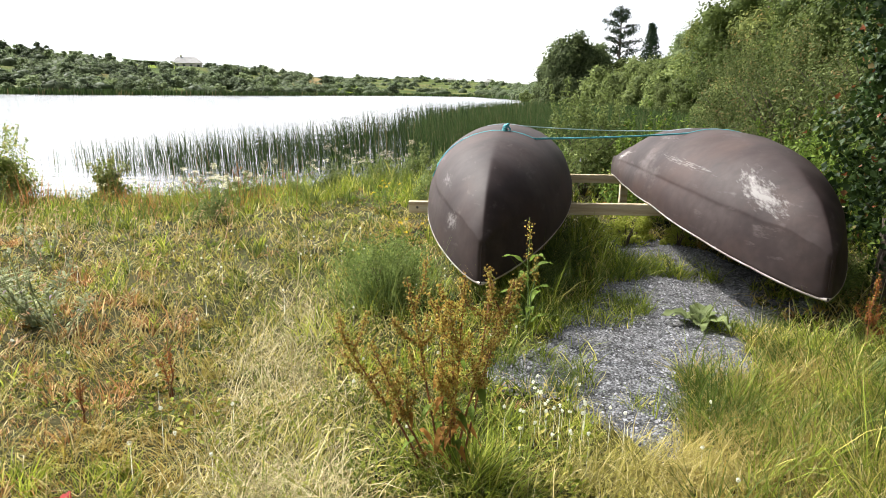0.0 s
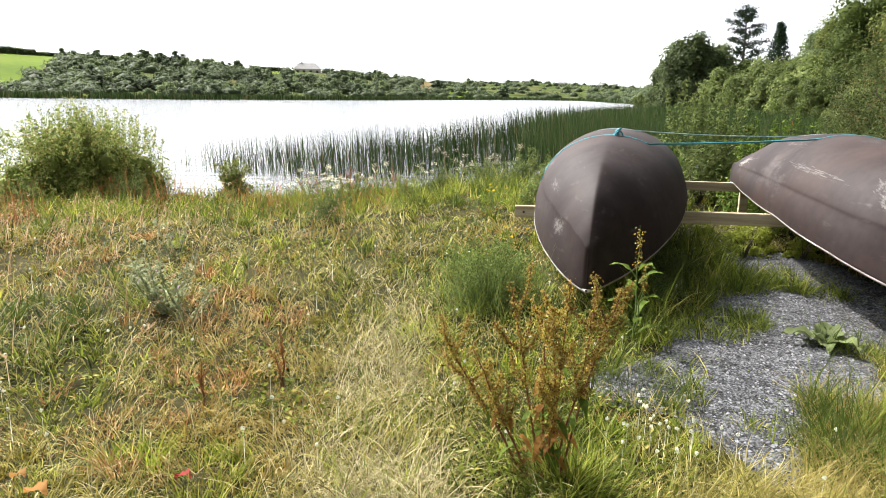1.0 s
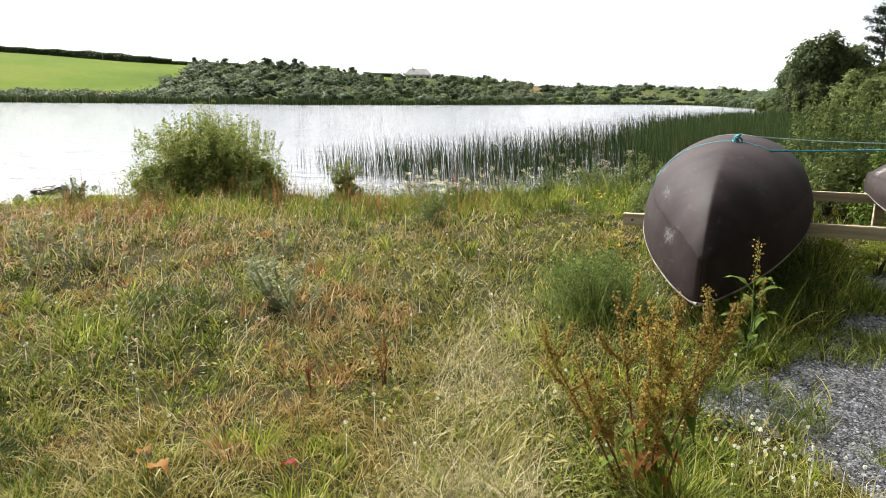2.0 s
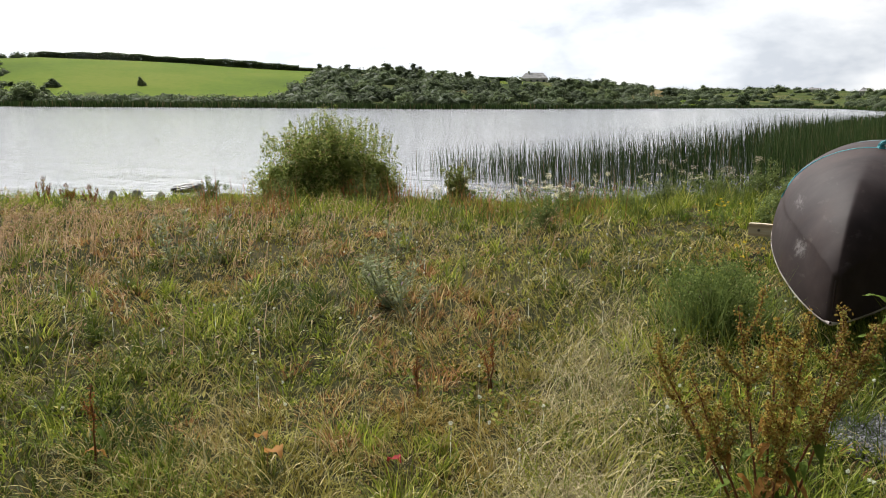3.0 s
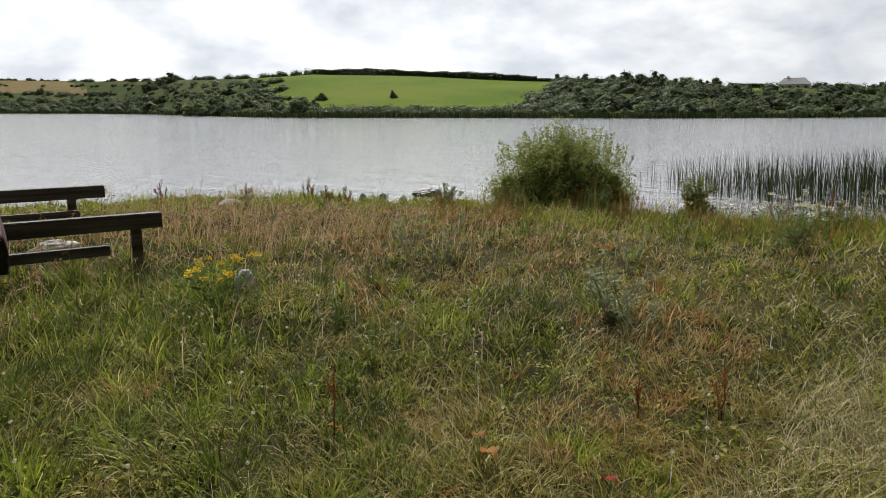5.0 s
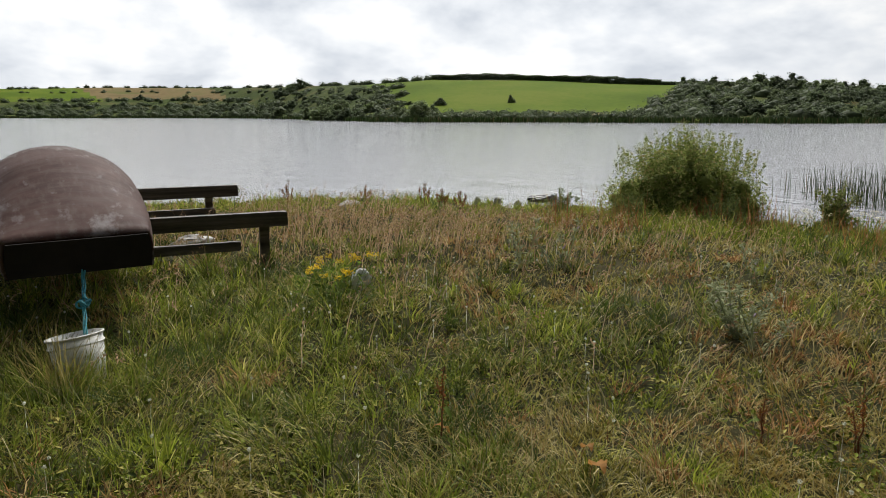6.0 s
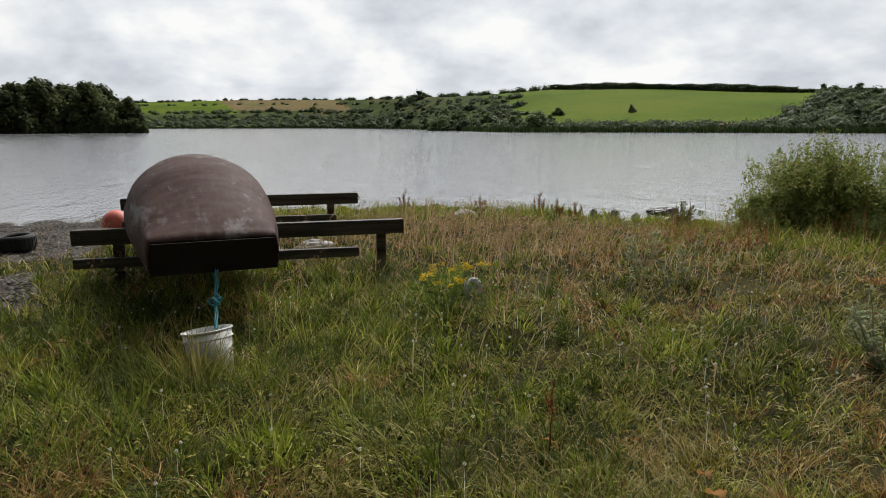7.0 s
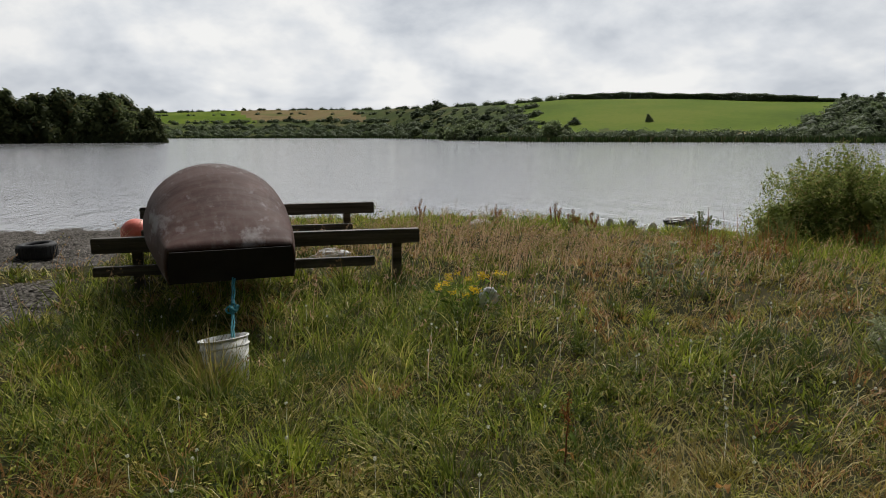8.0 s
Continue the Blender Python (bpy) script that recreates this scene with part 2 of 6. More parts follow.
M_SCRAPEDHULL = M_HULL.copy()
M_SCRAPEDHULL.name = "scraped brown gelcoat"
scraped(M_SCRAPEDHULL, [((-0.24, 0.55, 0.86), (0.24, 0.55, 0.13), 22, 0.42), ((-0.45, 1.6, 0.98), (0.20, 0.9, 0.05), 4, 0.3), ((-0.50, 3.5, 0.86), (0.2, 0.8, 0.07), -10, 0.8), ((-0.3, 2.4, 1.12), (0.2, 0.8, 0.04), 0, 0.4)])
scraped(M_HULL, [((-0.42, 0.75, 0.86), (0.2, 0.35, 0.07), 10, 0.25), ((-0.5, 1.5, 0.95), (0.12, 0.3, 0.08), 0, 0.3), ((-0.3, 0.35, 0.62), (0.2, 0.2, 0.12), 0, 0.3)])
SCRAPES = [((3.0, 0.7, 4.0), 0.55, 0.66, (0.22, 0.20, 0.195), 0.6), ((9.0, 1.6, 14.0), 0.61, 0.72, (0.12, 0.10, 0.095), 0.5)]
CROSS_STREAKS = [((2.6, 9.0, 2.6), 0.48, 0.66, (0.105, 0.078, 0.070), 0.45), ((22.0, 0.8, 22.0), 0.50, 0.66, (0.115, 0.09, 0.08), 0.4), ((1.2, 1.2, 1.2), 0.50, 0.72, (0.065, 0.038, 0.030), 0.5)]
M_BROWNHULL = material("sun faded brown gelcoat", [(0.046, 0.023, 0.018), (0.068, 0.036, 0.029), (0.095, 0.057, 0.048)], 1.6, 0.65, 0.06, 14, spec=0.06)
weathered(M_BROWNHULL, SCRAPES + CROSS_STREAKS + SCRAPES)
# the shade on the transom's face is put into this near-black colour
M_TRANSOM = material("shade-darkened transom gelcoat", [(0.012, 0.010, 0.010), (0.022, 0.018, 0.017)], 3, 0.6, 0.06, 20, spec=0.1)
M_GUNWALE = material("pale worn gunwale", [(0.22, 0.18, 0.16), (0.48, 0.43, 0.40)], 8, 0.6, 0.2, 60)
M_NEWWOOD = material("pale sawn timber", [(0.30, 0.23, 0.14), (0.42, 0.34, 0.22), (0.48, 0.42, 0.31)], 4, 0.75, 0.15, 60, stretch=(0.3, 6, 6))
M_OLDWOOD = material("dark weathered timber", [(0.035, 0.028, 0.022), (0.075, 0.062, 0.05), (0.14, 0.122, 0.10)], 3, 0.7, 0.3, 50, stretch=(0.3, 6, 6), spec=0.4)
M_ROPE = material("teal polypropylene rope", [(0.03, 0.17, 0.20), (0.06, 0.30, 0.34)], 60, 0.6, 0.5, 220)
M_PALEROPE = material("bleached pale blue cord", [(0.25, 0.42, 0.46), (0.45, 0.58, 0.6)], 60, 0.6, 0.4, 220)
M_BUCKET = material("white plastic pail", [(0.55, 0.54, 0.50), (0.72, 0.71, 0.68)], 5, 0.45, 0.05, 40)
M_BUOY = material("faded red plastic float", [(0.58, 0.12, 0.08), (0.74, 0.20, 0.15)], 5, 0.5, 0.05, 40)
M_RUBBER = material("old black rubber", [(0.012, 0.012, 0.012), (0.03, 0.03, 0.03)], 8, 0.7, 0.2, 60)
M_ROCK = material("wet dark rock", [(0.02, 0.018, 0.016), (0.06, 0.055, 0.05)], 4, 0.5, 0.8, 20)
M_PALESTONE = material("pale lichened stone", [(0.25, 0.24, 0.22), (0.45, 0.43, 0.40)], 6, 0.9, 0.6, 40)
M_WHITISH = material("mottled whitish surface", [(0.42, 0.42, 0.42), (0.68, 0.68, 0.67)], 6, 0.8, 0.5, 40)
M_BARK = material("grey brown bark", [(0.04, 0.03, 0.022), (0.10, 0.08, 0.06)], 6, 0.9, 0.8, 40, stretch=(3, 3, 0.6))
M_RENDERWALL = material("cream rendered wall", [(0.62, 0.58, 0.50), (0.70, 0.66, 0.58)], 0.6, 0.9, 0.0, 5)
M_SLATE = material("grey slate roof", [(0.26, 0.25, 0.25), (0.34, 0.33, 0.32)], 0.8, 0.8, 0.0, 5)
M_WINDOW = material("dark window glass", [(0.02, 0.025, 0.03), (0.03, 0.035, 0.04)], 0.5, 0.1, 0.0, 2)

L_GRASS = foliage("meadow grass", (0.048, 0.045, 0.009), (0.39, 0.355, 0.055), (0.64, 0.54, 0.22), 0.07, trans=0.4, patch=1.0, patch_to=(0.33, 0.225, 0.055), rough=0.42, spec=0.1)
L_LUSH = foliage("lush green grass", (0.030, 0.046, 0.008), (0.26, 0.31, 0.038), (0.46, 0.42, 0.11), 0.1, trans=0.4, patch=1.7, patch_to=(0.055, 0.082, 0.015), rough=0.42, spec=0.1)
L_BRIGHT = foliage("fresh grass", (0.06, 0.09, 0.011), (0.30, 0.335, 0.040), (0.46, 0.43, 0.11), 0.08, trans=0.42, rough=0.42, spec=0.1)
L_MAT = foliage("matted grass", (0.06, 0.060, 0.015), (0.43, 0.385, 0.09), (0.68, 0.57, 0.28), 0.12, trans=0.35, patch=0.9, patch_to=(0.38, 0.30, 0.10), rough=0.42, spec=0.1)
L_STRAW = foliage("bleached dry grass", (0.20, 0.155, 0.065), (0.66, 0.57, 0.34), (0.15, 0.18, 0.03), 0.25, trans=0.15)
L_SEED = foliage("pinkish seeding grass", (0.34, 0.19, 0.10), (0.74, 0.53, 0.33), (0.26, 0.24, 0.06), 0.15, trans=0.35)
L_SORREL = foliage("rusty sorrel", (0.22, 0.08, 0.03), (0.50, 0.24, 0.09), (0.30, 0.26, 0.06), 0.2, trans=0.35)
L_RUST = foliage("rusty dock seed", (0.13, 0.04, 0.012), (0.34, 0.14, 0.04), (0.24, 0.18, 0.04), 0.2, trans=0.25)
L_GOLDDOCK = foliage("golden brown dock seed", (0.13, 0.07, 0.018), (0.42, 0.29, 0.07), (0.34, 0.33, 0.08), 0.25, trans=0.4)
L_BROAD = foliage("broad weed leaf", (0.045, 0.08, 0.012), (0.16, 0.22, 0.04), (0.24, 0.12, 0.03), 0.02)
L_BROWN = foliage("withered brown grass", (0.10, 0.045, 0.016), (0.42, 0.22, 0.085), (0.55, 0.40, 0.19), 0.2, trans=0.35)
L_CLOVER = foliage("clover and plantain leaf", (0.02, 0.035, 0.004), (0.24, 0.28, 0.03), (0.50, 0.44, 0.12), 0.1, trans=0.22)
L_NETTLE = foliage("fine grey green weed", (0.06, 0.092, 0.022), (0.21, 0.26, 0.075))
L_THISTLE = foliage("grey green thistle", (0.13, 0.155, 0.07), (0.40, 0.43, 0.24), (0.36, 0.26, 0.34), 0.05, trans=0.45)
L_WILLOW = foliage("willow leaf", (0.085, 0.115, 0.022), (0.28, 0.32, 0.09), (0.32, 0.26, 0.10), 0.12, trans=0.48)
L_SALLOW = foliage("dull sallow leaf", (0.035, 0.052, 0.012), (0.15, 0.18, 0.06), (0.22, 0.17, 0.07), 0.07)
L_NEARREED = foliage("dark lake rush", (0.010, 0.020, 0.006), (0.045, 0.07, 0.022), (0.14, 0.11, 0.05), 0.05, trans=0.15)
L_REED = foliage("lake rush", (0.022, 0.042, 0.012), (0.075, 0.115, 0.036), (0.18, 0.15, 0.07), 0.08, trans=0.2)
L_TREE = foliage("broadleaf crown", (0.035, 0.052, 0.013), (0.115, 0.148, 0.036), trans=0.35)
L_LIGHTTREE = foliage("sunny willow crown", (0.07, 0.095, 0.028), (0.19, 0.225, 0.072), trans=0.38)
L_BANK = foliage("dull green crown", (0.075, 0.10, 0.042), (0.165, 0.20, 0.085), trans=0.5)
L_OLIVE = foliage("olive ash leaf", (0.045, 0.06, 0.012), (0.17, 0.19, 0.055), (0.24, 0.17, 0.06), 0.05, trans=0.35)
# haze across the lake is put into these three paler leaf colours
L_FARTREE = foliage("haze-pale scrub crown", (0.105, 0.135, 0.070), (0.155, 0.19, 0.098), trans=0.5)
L_FARDARK = foliage("haze-pale dark crown", (0.068, 0.090, 0.050), (0.10, 0.125, 0.068), trans=0.5)
L_FARLIGHT = foliage("haze-pale light crown", (0.14, 0.18, 0.080), (0.20, 0.24, 0.115), trans=0.5)
L_ISLAND = foliage("island tree crown", (0.045, 0.060, 0.026), (0.115, 0.135, 0.052), (0.15, 0.115, 0.045), 0.05, trans=0.4)
L_DARK = foliage("dark conifer needles", (0.010, 0.022, 0.010), (0.03, 0.05, 0.02), trans=0.15)
L_IVY = foliage("glossy ivy leaf", (0.008, 0.018, 0.005), (0.036, 0.062, 0.014), (0.16, 0.05, 0.02), 0.03, trans=0.2, rough=0.5, spec=0.1)
P_YELLOW = foliage("yellow petal", (0.60, 0.40, 0.01), (0.80, 0.58, 0.02), trans=0.3)
P_WHITE = foliage("white clover head", (0.60, 0.60, 0.48), (0.80, 0.80, 0.70), trans=0.3)
P_CREAM = foliage("cream meadowsweet", (0.50, 0.47, 0.25), (0.74, 0.70, 0.44), trans=0.3)
P_RED = foliage("scarlet dying leaf", (0.14, 0.01, 0.01), (0.18, 0.02, 0.016), trans=0.2)

# lake water: smooth dielectric ruffled by a light breeze, sky brightness added to its base
M_WATER = bpy.data.materials.new("lake water")
M_WATER.use_nodes = True
nt = M_WATER.node_tree
b = nt.nodes["Principled BSDF"]
# pale grey base makes up for part of the sky's reflection
b.inputs["Base Color"].default_value = (0.25, 0.25, 0.262, 1)
b.inputs["Roughness"].default_value, b.inputs["IOR"].default_value = 0.1, 1.5
tc = nt.nodes.new("ShaderNodeTexCoord")
mp = nt.nodes.new("ShaderNodeMapping")
mp.inputs["Rotation"].default_value, mp.inputs["Scale"].default_value = (0, 0, radians(25)), (0.8, 2.2, 1)
nt.links.new(tc.outputs["Object"], mp.inputs[0])
w1 = nt.nodes.new("ShaderNodeTexNoise")
w1.inputs["Scale"].default_value, w1.inputs["Detail"].default_value = 4.0, 5.0
nt.links.new(mp.outputs[0], w1.inputs["Vector"])
bp = nt.nodes.new("ShaderNodeBump")
bp.inputs["Strength"].default_value, bp.inputs["Distance"].default_value = 0.8, 0.035
w2 = nt.nodes.new("ShaderNodeTexNoise")
w2.inputs["Scale"].default_value, w2.inputs["Detail"].default_value, w2.inputs["Distortion"].default_value = 0.55, 3.0, 0.6
nt.links.new(mp.outputs[0], w2.inputs["Vector"])
wsum = nt.nodes.new("ShaderNodeMath")
wsum.operation = "MULTIPLY_ADD"
wsum.inputs[1].default_value = 2.2
nt.links.new(w2.outputs["Fac"], wsum.inputs[0])
nt.links.new(w1.outputs["Fac"], wsum.inputs[2])
nt.links.new(wsum.outputs[0], bp.inputs["Height"])
nt.links.new(bp.outputs[0], b.inputs["Normal"])

# ---- mesh helpers ----
rng = np.random.default_rng(7)


def mesh_from(name, verts, faces, mats, face_mats=None, smooth=False):
    """One mesh from arrays of points and of equal-sided faces."""
    me = bpy.data.meshes.new(name)
    verts = np.asarray(verts, np.float32)
    faces = np.asarray(faces, np.int32)
    n, k = faces.shape
    me.vertices.add(len(verts))
    me.vertices.foreach_set("co", verts.ravel())
    me.loops.add(n * k)
    me.loops.foreach_set("vertex_index", faces.ravel())
    me.polygons.add(n)
    me.polygons.foreach_set("loop_start", np.arange(0, n * k, k, dtype=np.int32))
    for m in (mats if isinstance(mats, (list, tuple)) else [mats]):
        me.materials.append(m)
    if face_mats is not None:
        me.polygons.foreach_set("material_index", np.asarray(face_mats, np.int32))
    if smooth:
        me.polygons.foreach_set("use_smooth", np.ones(n, bool))
    me.update(calc_edges=True)
    return me


def under(ob, parent):
    ob.parent = parent
    return ob


def empty_at(name, m, label, category, group="", kind=""):
    ob = new(name)
    ob.matrix_basis = m
    return tagged(ob, label, category, group, kind)


def stuff(ob):
    ob["kind"] = "stuff"
    return ob


def part(name, bm, mat, parent, label="", smooth=False):
    """Links a bmesh as one mesh object under a thing or a part."""
    me = bpy.data.meshes.new(name)
    bm.to_mesh(me)
    bm.free()
    me.materials.append(mat)
    if smooth:
        me.polygons.foreach_set("use_smooth", np.ones(len(me.polygons), bool))
    return tagged(under(new(name, me), parent), label)


def box(bm, centre, size, turn=0.0, bevel=0.006, roll=None):
    """A bevelled timber or block; turn in degrees about z."""
    g = bmesh.ops.create_cube(bm, size=1.0, matrix=pose(*centre, 0, 0, turn) @ (roll or Matrix()) @ Matrix.Diagonal((*size, 1)))
    if bevel:
        edges = list({e for v in g["verts"] for e in v.link_edges})
        bmesh.ops.bevel(bm, geom=edges, offset=bevel, segments=2, affect="EDGES")
    return bm


def tube_arrays(path, radii, sides=8):
    """Points and quads of a tapered tube along a polyline."""
    path = np.asarray(path, float)
    radii = np.broadcast_to(np.asarray(radii, float), (len(path),))
    t = np.gradient(path, axis=0)
    t /= np.linalg.norm(t, axis=1)[:, None] + 1e-9
    ref = np.where(np.abs(t[:, 2:3]) > 0.9, np.array([[1.0, 0, 0]]), np.array([[0, 0, 1.0]]))
    u = np.cross(t, ref)
    u /= np.linalg.norm(u, axis=1)[:, None] + 1e-9
    v = np.cross(t, u)
    ang = np.linspace(0, 2 * np.pi, sides, endpoint=False)
    pts = path[:, None] + radii[:, None, None] * (np.cos(ang)[None, :, None] * u[:, None] + np.sin(ang)[None, :, None] * v[:, None])
    n = len(path)
    i, j = np.meshgrid(np.arange(n - 1), np.arange(sides), indexing="ij")
    a0 = i * sides + j
    b0 = i * sides + (j + 1) % sides
    quads = np.stack([a0, b0, b0 + sides, a0 + sides], -1).reshape(-1, 4)
    return pts.reshape(-1, 3), quads


def join(parts):
    """Several (points, faces) of one face size as one."""
    vs, fs, at = [], [], 0
    for v, f in parts:
        vs.append(v)
        fs.append(np.asarray(f) + at)
        at += len(v)
    return np.concatenate(vs), np.concatenate(fs)


def arc(base, length, lean, heading, flop, s, curl=0.0):
    """Points at share s along stalks that start upright and bow over; lean 1 brings the tip level, more lets it hang."""
    steps = 8
    out, up, d = np.zeros(len(base)), np.zeros(len(base)), np.zeros((len(base), 2))
    for k in range(steps):
        m = s * (k + 0.5) / steps
        tilt = lean * (0.35 + 1.35 * m ** flop)
        turn = heading + curl * m
        d += np.stack([np.cos(turn), np.sin(turn)], 1) * (length * np.sin(tilt) * s / steps)[:, None]
        up = up + length * np.cos(tilt) * s / steps
    return base + np.concatenate([d, up[:, None]], 1)


def blades(base, height, width, lean, heading, segs=3, flop=1.0, stray=0.8):
    """Grass blades as tapering bowed strips of triangles: arrays of base points, lengths, widths, leans and headings."""
    base = np.asarray(base, float)
    n = len(base)
    height, width, lean, heading = [np.broadcast_to(np.asarray(q, float), (n,)) for q in (height, width, lean, heading)]
    face = heading + rng.uniform(-1.2, 1.2, n) + np.pi / 2
    side = np.stack([np.cos(face), np.sin(face), np.zeros(n)], 1)
    curl = rng.normal(0, stray, n)
    rows = []
    for k in range(segs + 1):
        s = k / segs
        c = arc(base, height, lean, heading, flop, s, curl)
        w = width * (1 - s ** 1.8) * 0.5
        if k < segs:
            rows += [c - side * w[:, None], c + side * w[:, None]]
        else:
            rows.append(c)
    m = 2 * segs + 1
    v = np.stack(rows, 1).reshape(-1, 3)
    tris = []
    for k in range(segs - 1):
        q = 2 * k
        tris += [(q, q + 1, q + 3), (q, q + 3, q + 2)]
    tris.append((2 * segs - 2, 2 * segs - 1, 2 * segs))
    f = (np.arange(n)[:, None, None] * m + np.asarray(tris)[None]).reshape(-1, 3)
    return v, f


def leaves(centre, normal, length, width, fold=0.25, stray=0.55):
    """Small folded leaves (two triangles either side of a midrib) at points, facing along normals."""
    centre = np.asarray(centre, float)
    n = len(centre)
    nrm = np.asarray(normal, float) + rng.normal(0, stray, (n, 3))
    nrm /= np.linalg.norm(nrm, axis=1)[:, None] + 1e-9
    ax = np.cross(nrm, rng.normal(0, 1, (n, 3)))
    ax /= np.linalg.norm(ax, axis=1)[:, None] + 1e-9
    sd = np.cross(nrm, ax)
    L = np.broadcast_to(np.asarray(length, float), (n,))[:, None]
    W = np.broadcast_to(np.asarray(width, float), (n,))[:, None]
    p0, p2 = centre - ax * L / 2, centre + ax * L / 2
    p1 = centre + sd * W / 2 + nrm * W * fold - ax * L * 0.08
    p3 = centre - sd * W / 2 + nrm * W * fold - ax * L * 0.08
    v = np.stack([p0, p1, p2, p3], 1).reshape(-1, 3)
    f = (np.arange(n)[:, None, None] * 4 + np.array([[0, 1, 2], [0, 2, 3]])[None]).reshape(-1, 3)
    return v, f


def lobes(n, width, height, radius, base=0.0):
    """Centres and radii of the clumps that fill a domed crown."""
    d = rng.normal(0, 1, (n, 3))
    d /= np.linalg.norm(d, axis=1)[:, None]
    d[:, 2] = np.abs(d[:, 2])
    f = rng.uniform(0.15, 1, n) ** 0.4 * 0.8
    c = np.stack([d[:, 0] * width / 2 * f, d[:, 1] * width / 2 * f, base + height * 0.95 * d[:, 2] * f], 1)
    return c, radius * rng.uniform(0.65, 1.25, n)


def crown_points(c, r, per):
    """Points scattered over the shells of clumps, with outward normals."""
    k = len(c)
    d = rng.normal(0, 1, (k, per, 3))
    d /= np.linalg.norm(d, axis=2)[:, :, None]
    rr = r[:, None, None] * rng.uniform(0.6, 1.06, (k, per, 1))
    return (c[:, None] + d * rr).reshape(-1, 3), d.reshape(-1, 3)


ball = bmesh.new()
bmesh.ops.create_icosphere(ball, subdivisions=1, radius=1.0)
BALL_V = np.array([tuple(w.co) for w in ball.verts])
BALL_F = np.array([[w.index for w in fc.verts] for fc in ball.faces])
ball.free()


def cores(c, r, squash=1.0):
    """Dense, knobbly insides of leaf clumps, hidden under the leaves."""
    n = len(c)
    v = c[:, None] + BALL_V[None] * (np.asarray(r)[:, None] * rng.uniform(0.75, 1.1, (n, len(BALL_V))))[:, :, None] * np.array([1, 1, squash])
    return v.reshape(-1, 3), (np.arange(n)[:, None, None] * len(BALL_V) + BALL_F[None]).reshape(-1, 3)


# ---- the ground, one sheet from underfoot to the hills ----
WATER = -0.4
NEAR_SHORE = ([-180, -60, -30, -24, -18, -10, -3, 4, 8, 14.6, 22, 30, 40, 51, 58, 70, 82, 95, 103, 115, 135, 180],
              [30, 30, 30, 26, 22, 18.5, 17, 16.3, 15.3, 13.8, 12.9, 13.2, 14.2, 14.3, 15.2, 15.8, 15.6, 15.2, 15.8, 16, 20, 30])
FAR_SHORE = ([-180, -30, -24, -20, -17, -12, -7.5, -4, -2, 2, 9, 14, 20, 30, 58, 63, 66.5, 69, 72, 78, 85, 91, 104, 125, 140, 180],
             [30.1, 30.1, 30, 60, 95, 130, 190, 320, 420, 440, 320, 262, 225, 192, 203, 222, 285, 380, 500, 590, 620, 620, 600, 300, 60, 30.1])
# skyline of the bare ground: degrees left, degrees up, metres away
RIDGE = ([-180, -60, -30, -22, -15, -8, -3, 2, 7, 10, 14, 19.5, 24.5, 32, 40, 48, 58, 63, 70, 75, 82, 91, 104, 130, 180],
         [2.0, 3.0, 5.0, 4.0, 2.2, 0.75, 0.85, 1.1, 0.95, 1.0, 1.35, 1.6, 1.75, 2.08, 2.35, 2.65, 2.85, 2.45, 2.2, 2.05, 2.0, 1.7, 1.6, 2.0, 2.0],
         [300, 200, 90, 130, 160, 500, 900, 900, 800, 700, 420, 350, 340, 330, 350, 370, 390, 440, 620, 820, 950, 950, 950, 600, 500])


def tab(table, az, col=1):
    return np.interp(az, table[0], table[col])


def smooth01(x):
    x = np.clip(x, 0, 1)
    return x * x * (3 - 2 * x)


def ground_z(x, y):
    x, y = np.asarray(x, float), np.asarray(y, float)
    r = np.hypot(x, y)
    az = np.degrees(np.arctan2(-x, y))
    rn, rf = tab(NEAR_SHORE, az), tab(FAR_SHORE, az)
    rs, top = tab(RIDGE, az, 2), tab(RIDGE, az, 1)
    rn = rn + 0.25 * np.sin(az * 1.7) + 0.15 * np.sin(az * 4.1 + 1)
    z_in = WATER + 0.04 + 0.37 * smooth01((rn - r) / 6.5) + 0.035 * np.sin(1.9 * x + 0.6) * np.sin(1.6 * y + 1.1) + 0.02 * np.sin(4.7 * x + 1.3 * y)
    z_lake = WATER - np.minimum(1.2, 0.10 * np.minimum(r - rn, rf - r)) - 0.02
    peak = EYE + rs * np.tan(np.radians(top + 0.08))
    s = np.clip((r - rf) / np.maximum(rs - rf, 5), 0, 1)
    rise = WATER + 0.15 + (peak - WATER - 0.15) * (0.55 * s + 0.45 * smooth01(s))
    rise = rise + np.where(r > rs, -(r - rs) * 0.006, 0) + 0.5 * s * np.sin(x * 0.05) * np.sin(y * 0.043 + 1)
    z = np.where(r < rn, z_in, np.where(r < rf, z_lake, rise))
    return z


az_steps = np.concatenate([np.arange(-180, -40, 4.0), np.arange(-40, 112, 0.4), np.arange(112, 180.1, 4.0)])
r_steps = np.concatenate([[0.0005], np.linspace(0.6, 20, 66), np.geomspace(20.6, 150, 34), np.geomspace(154, 640, 130), np.geomspace(655, 1000, 24), np.geomspace(1050, 4200, 12)])
AZ, RR = np.meshgrid(np.radians(az_steps), r_steps, indexing="ij")
gx, gy = -np.sin(AZ) * RR, np.cos(AZ) * RR
gz = ground_z(gx, gy)
na, nr = AZ.shape
i, j = np.meshgrid(np.arange(na - 1), np.arange(nr - 1), indexing="ij")
k = (i * nr + j).ravel()
quads = np.stack([k, k + nr, k + nr + 1, k + 1], 1)
fa = np.degrees(0.5 * (AZ[:-1, :-1] + AZ[1:, 1:])).ravel()
fr = (0.5 * (RR[:-1, :-1] + RR[1:, 1:])).ravel()
fx, fy = -np.sin(np.radians(fa)) * fr, np.cos(np.radians(fa)) * fr
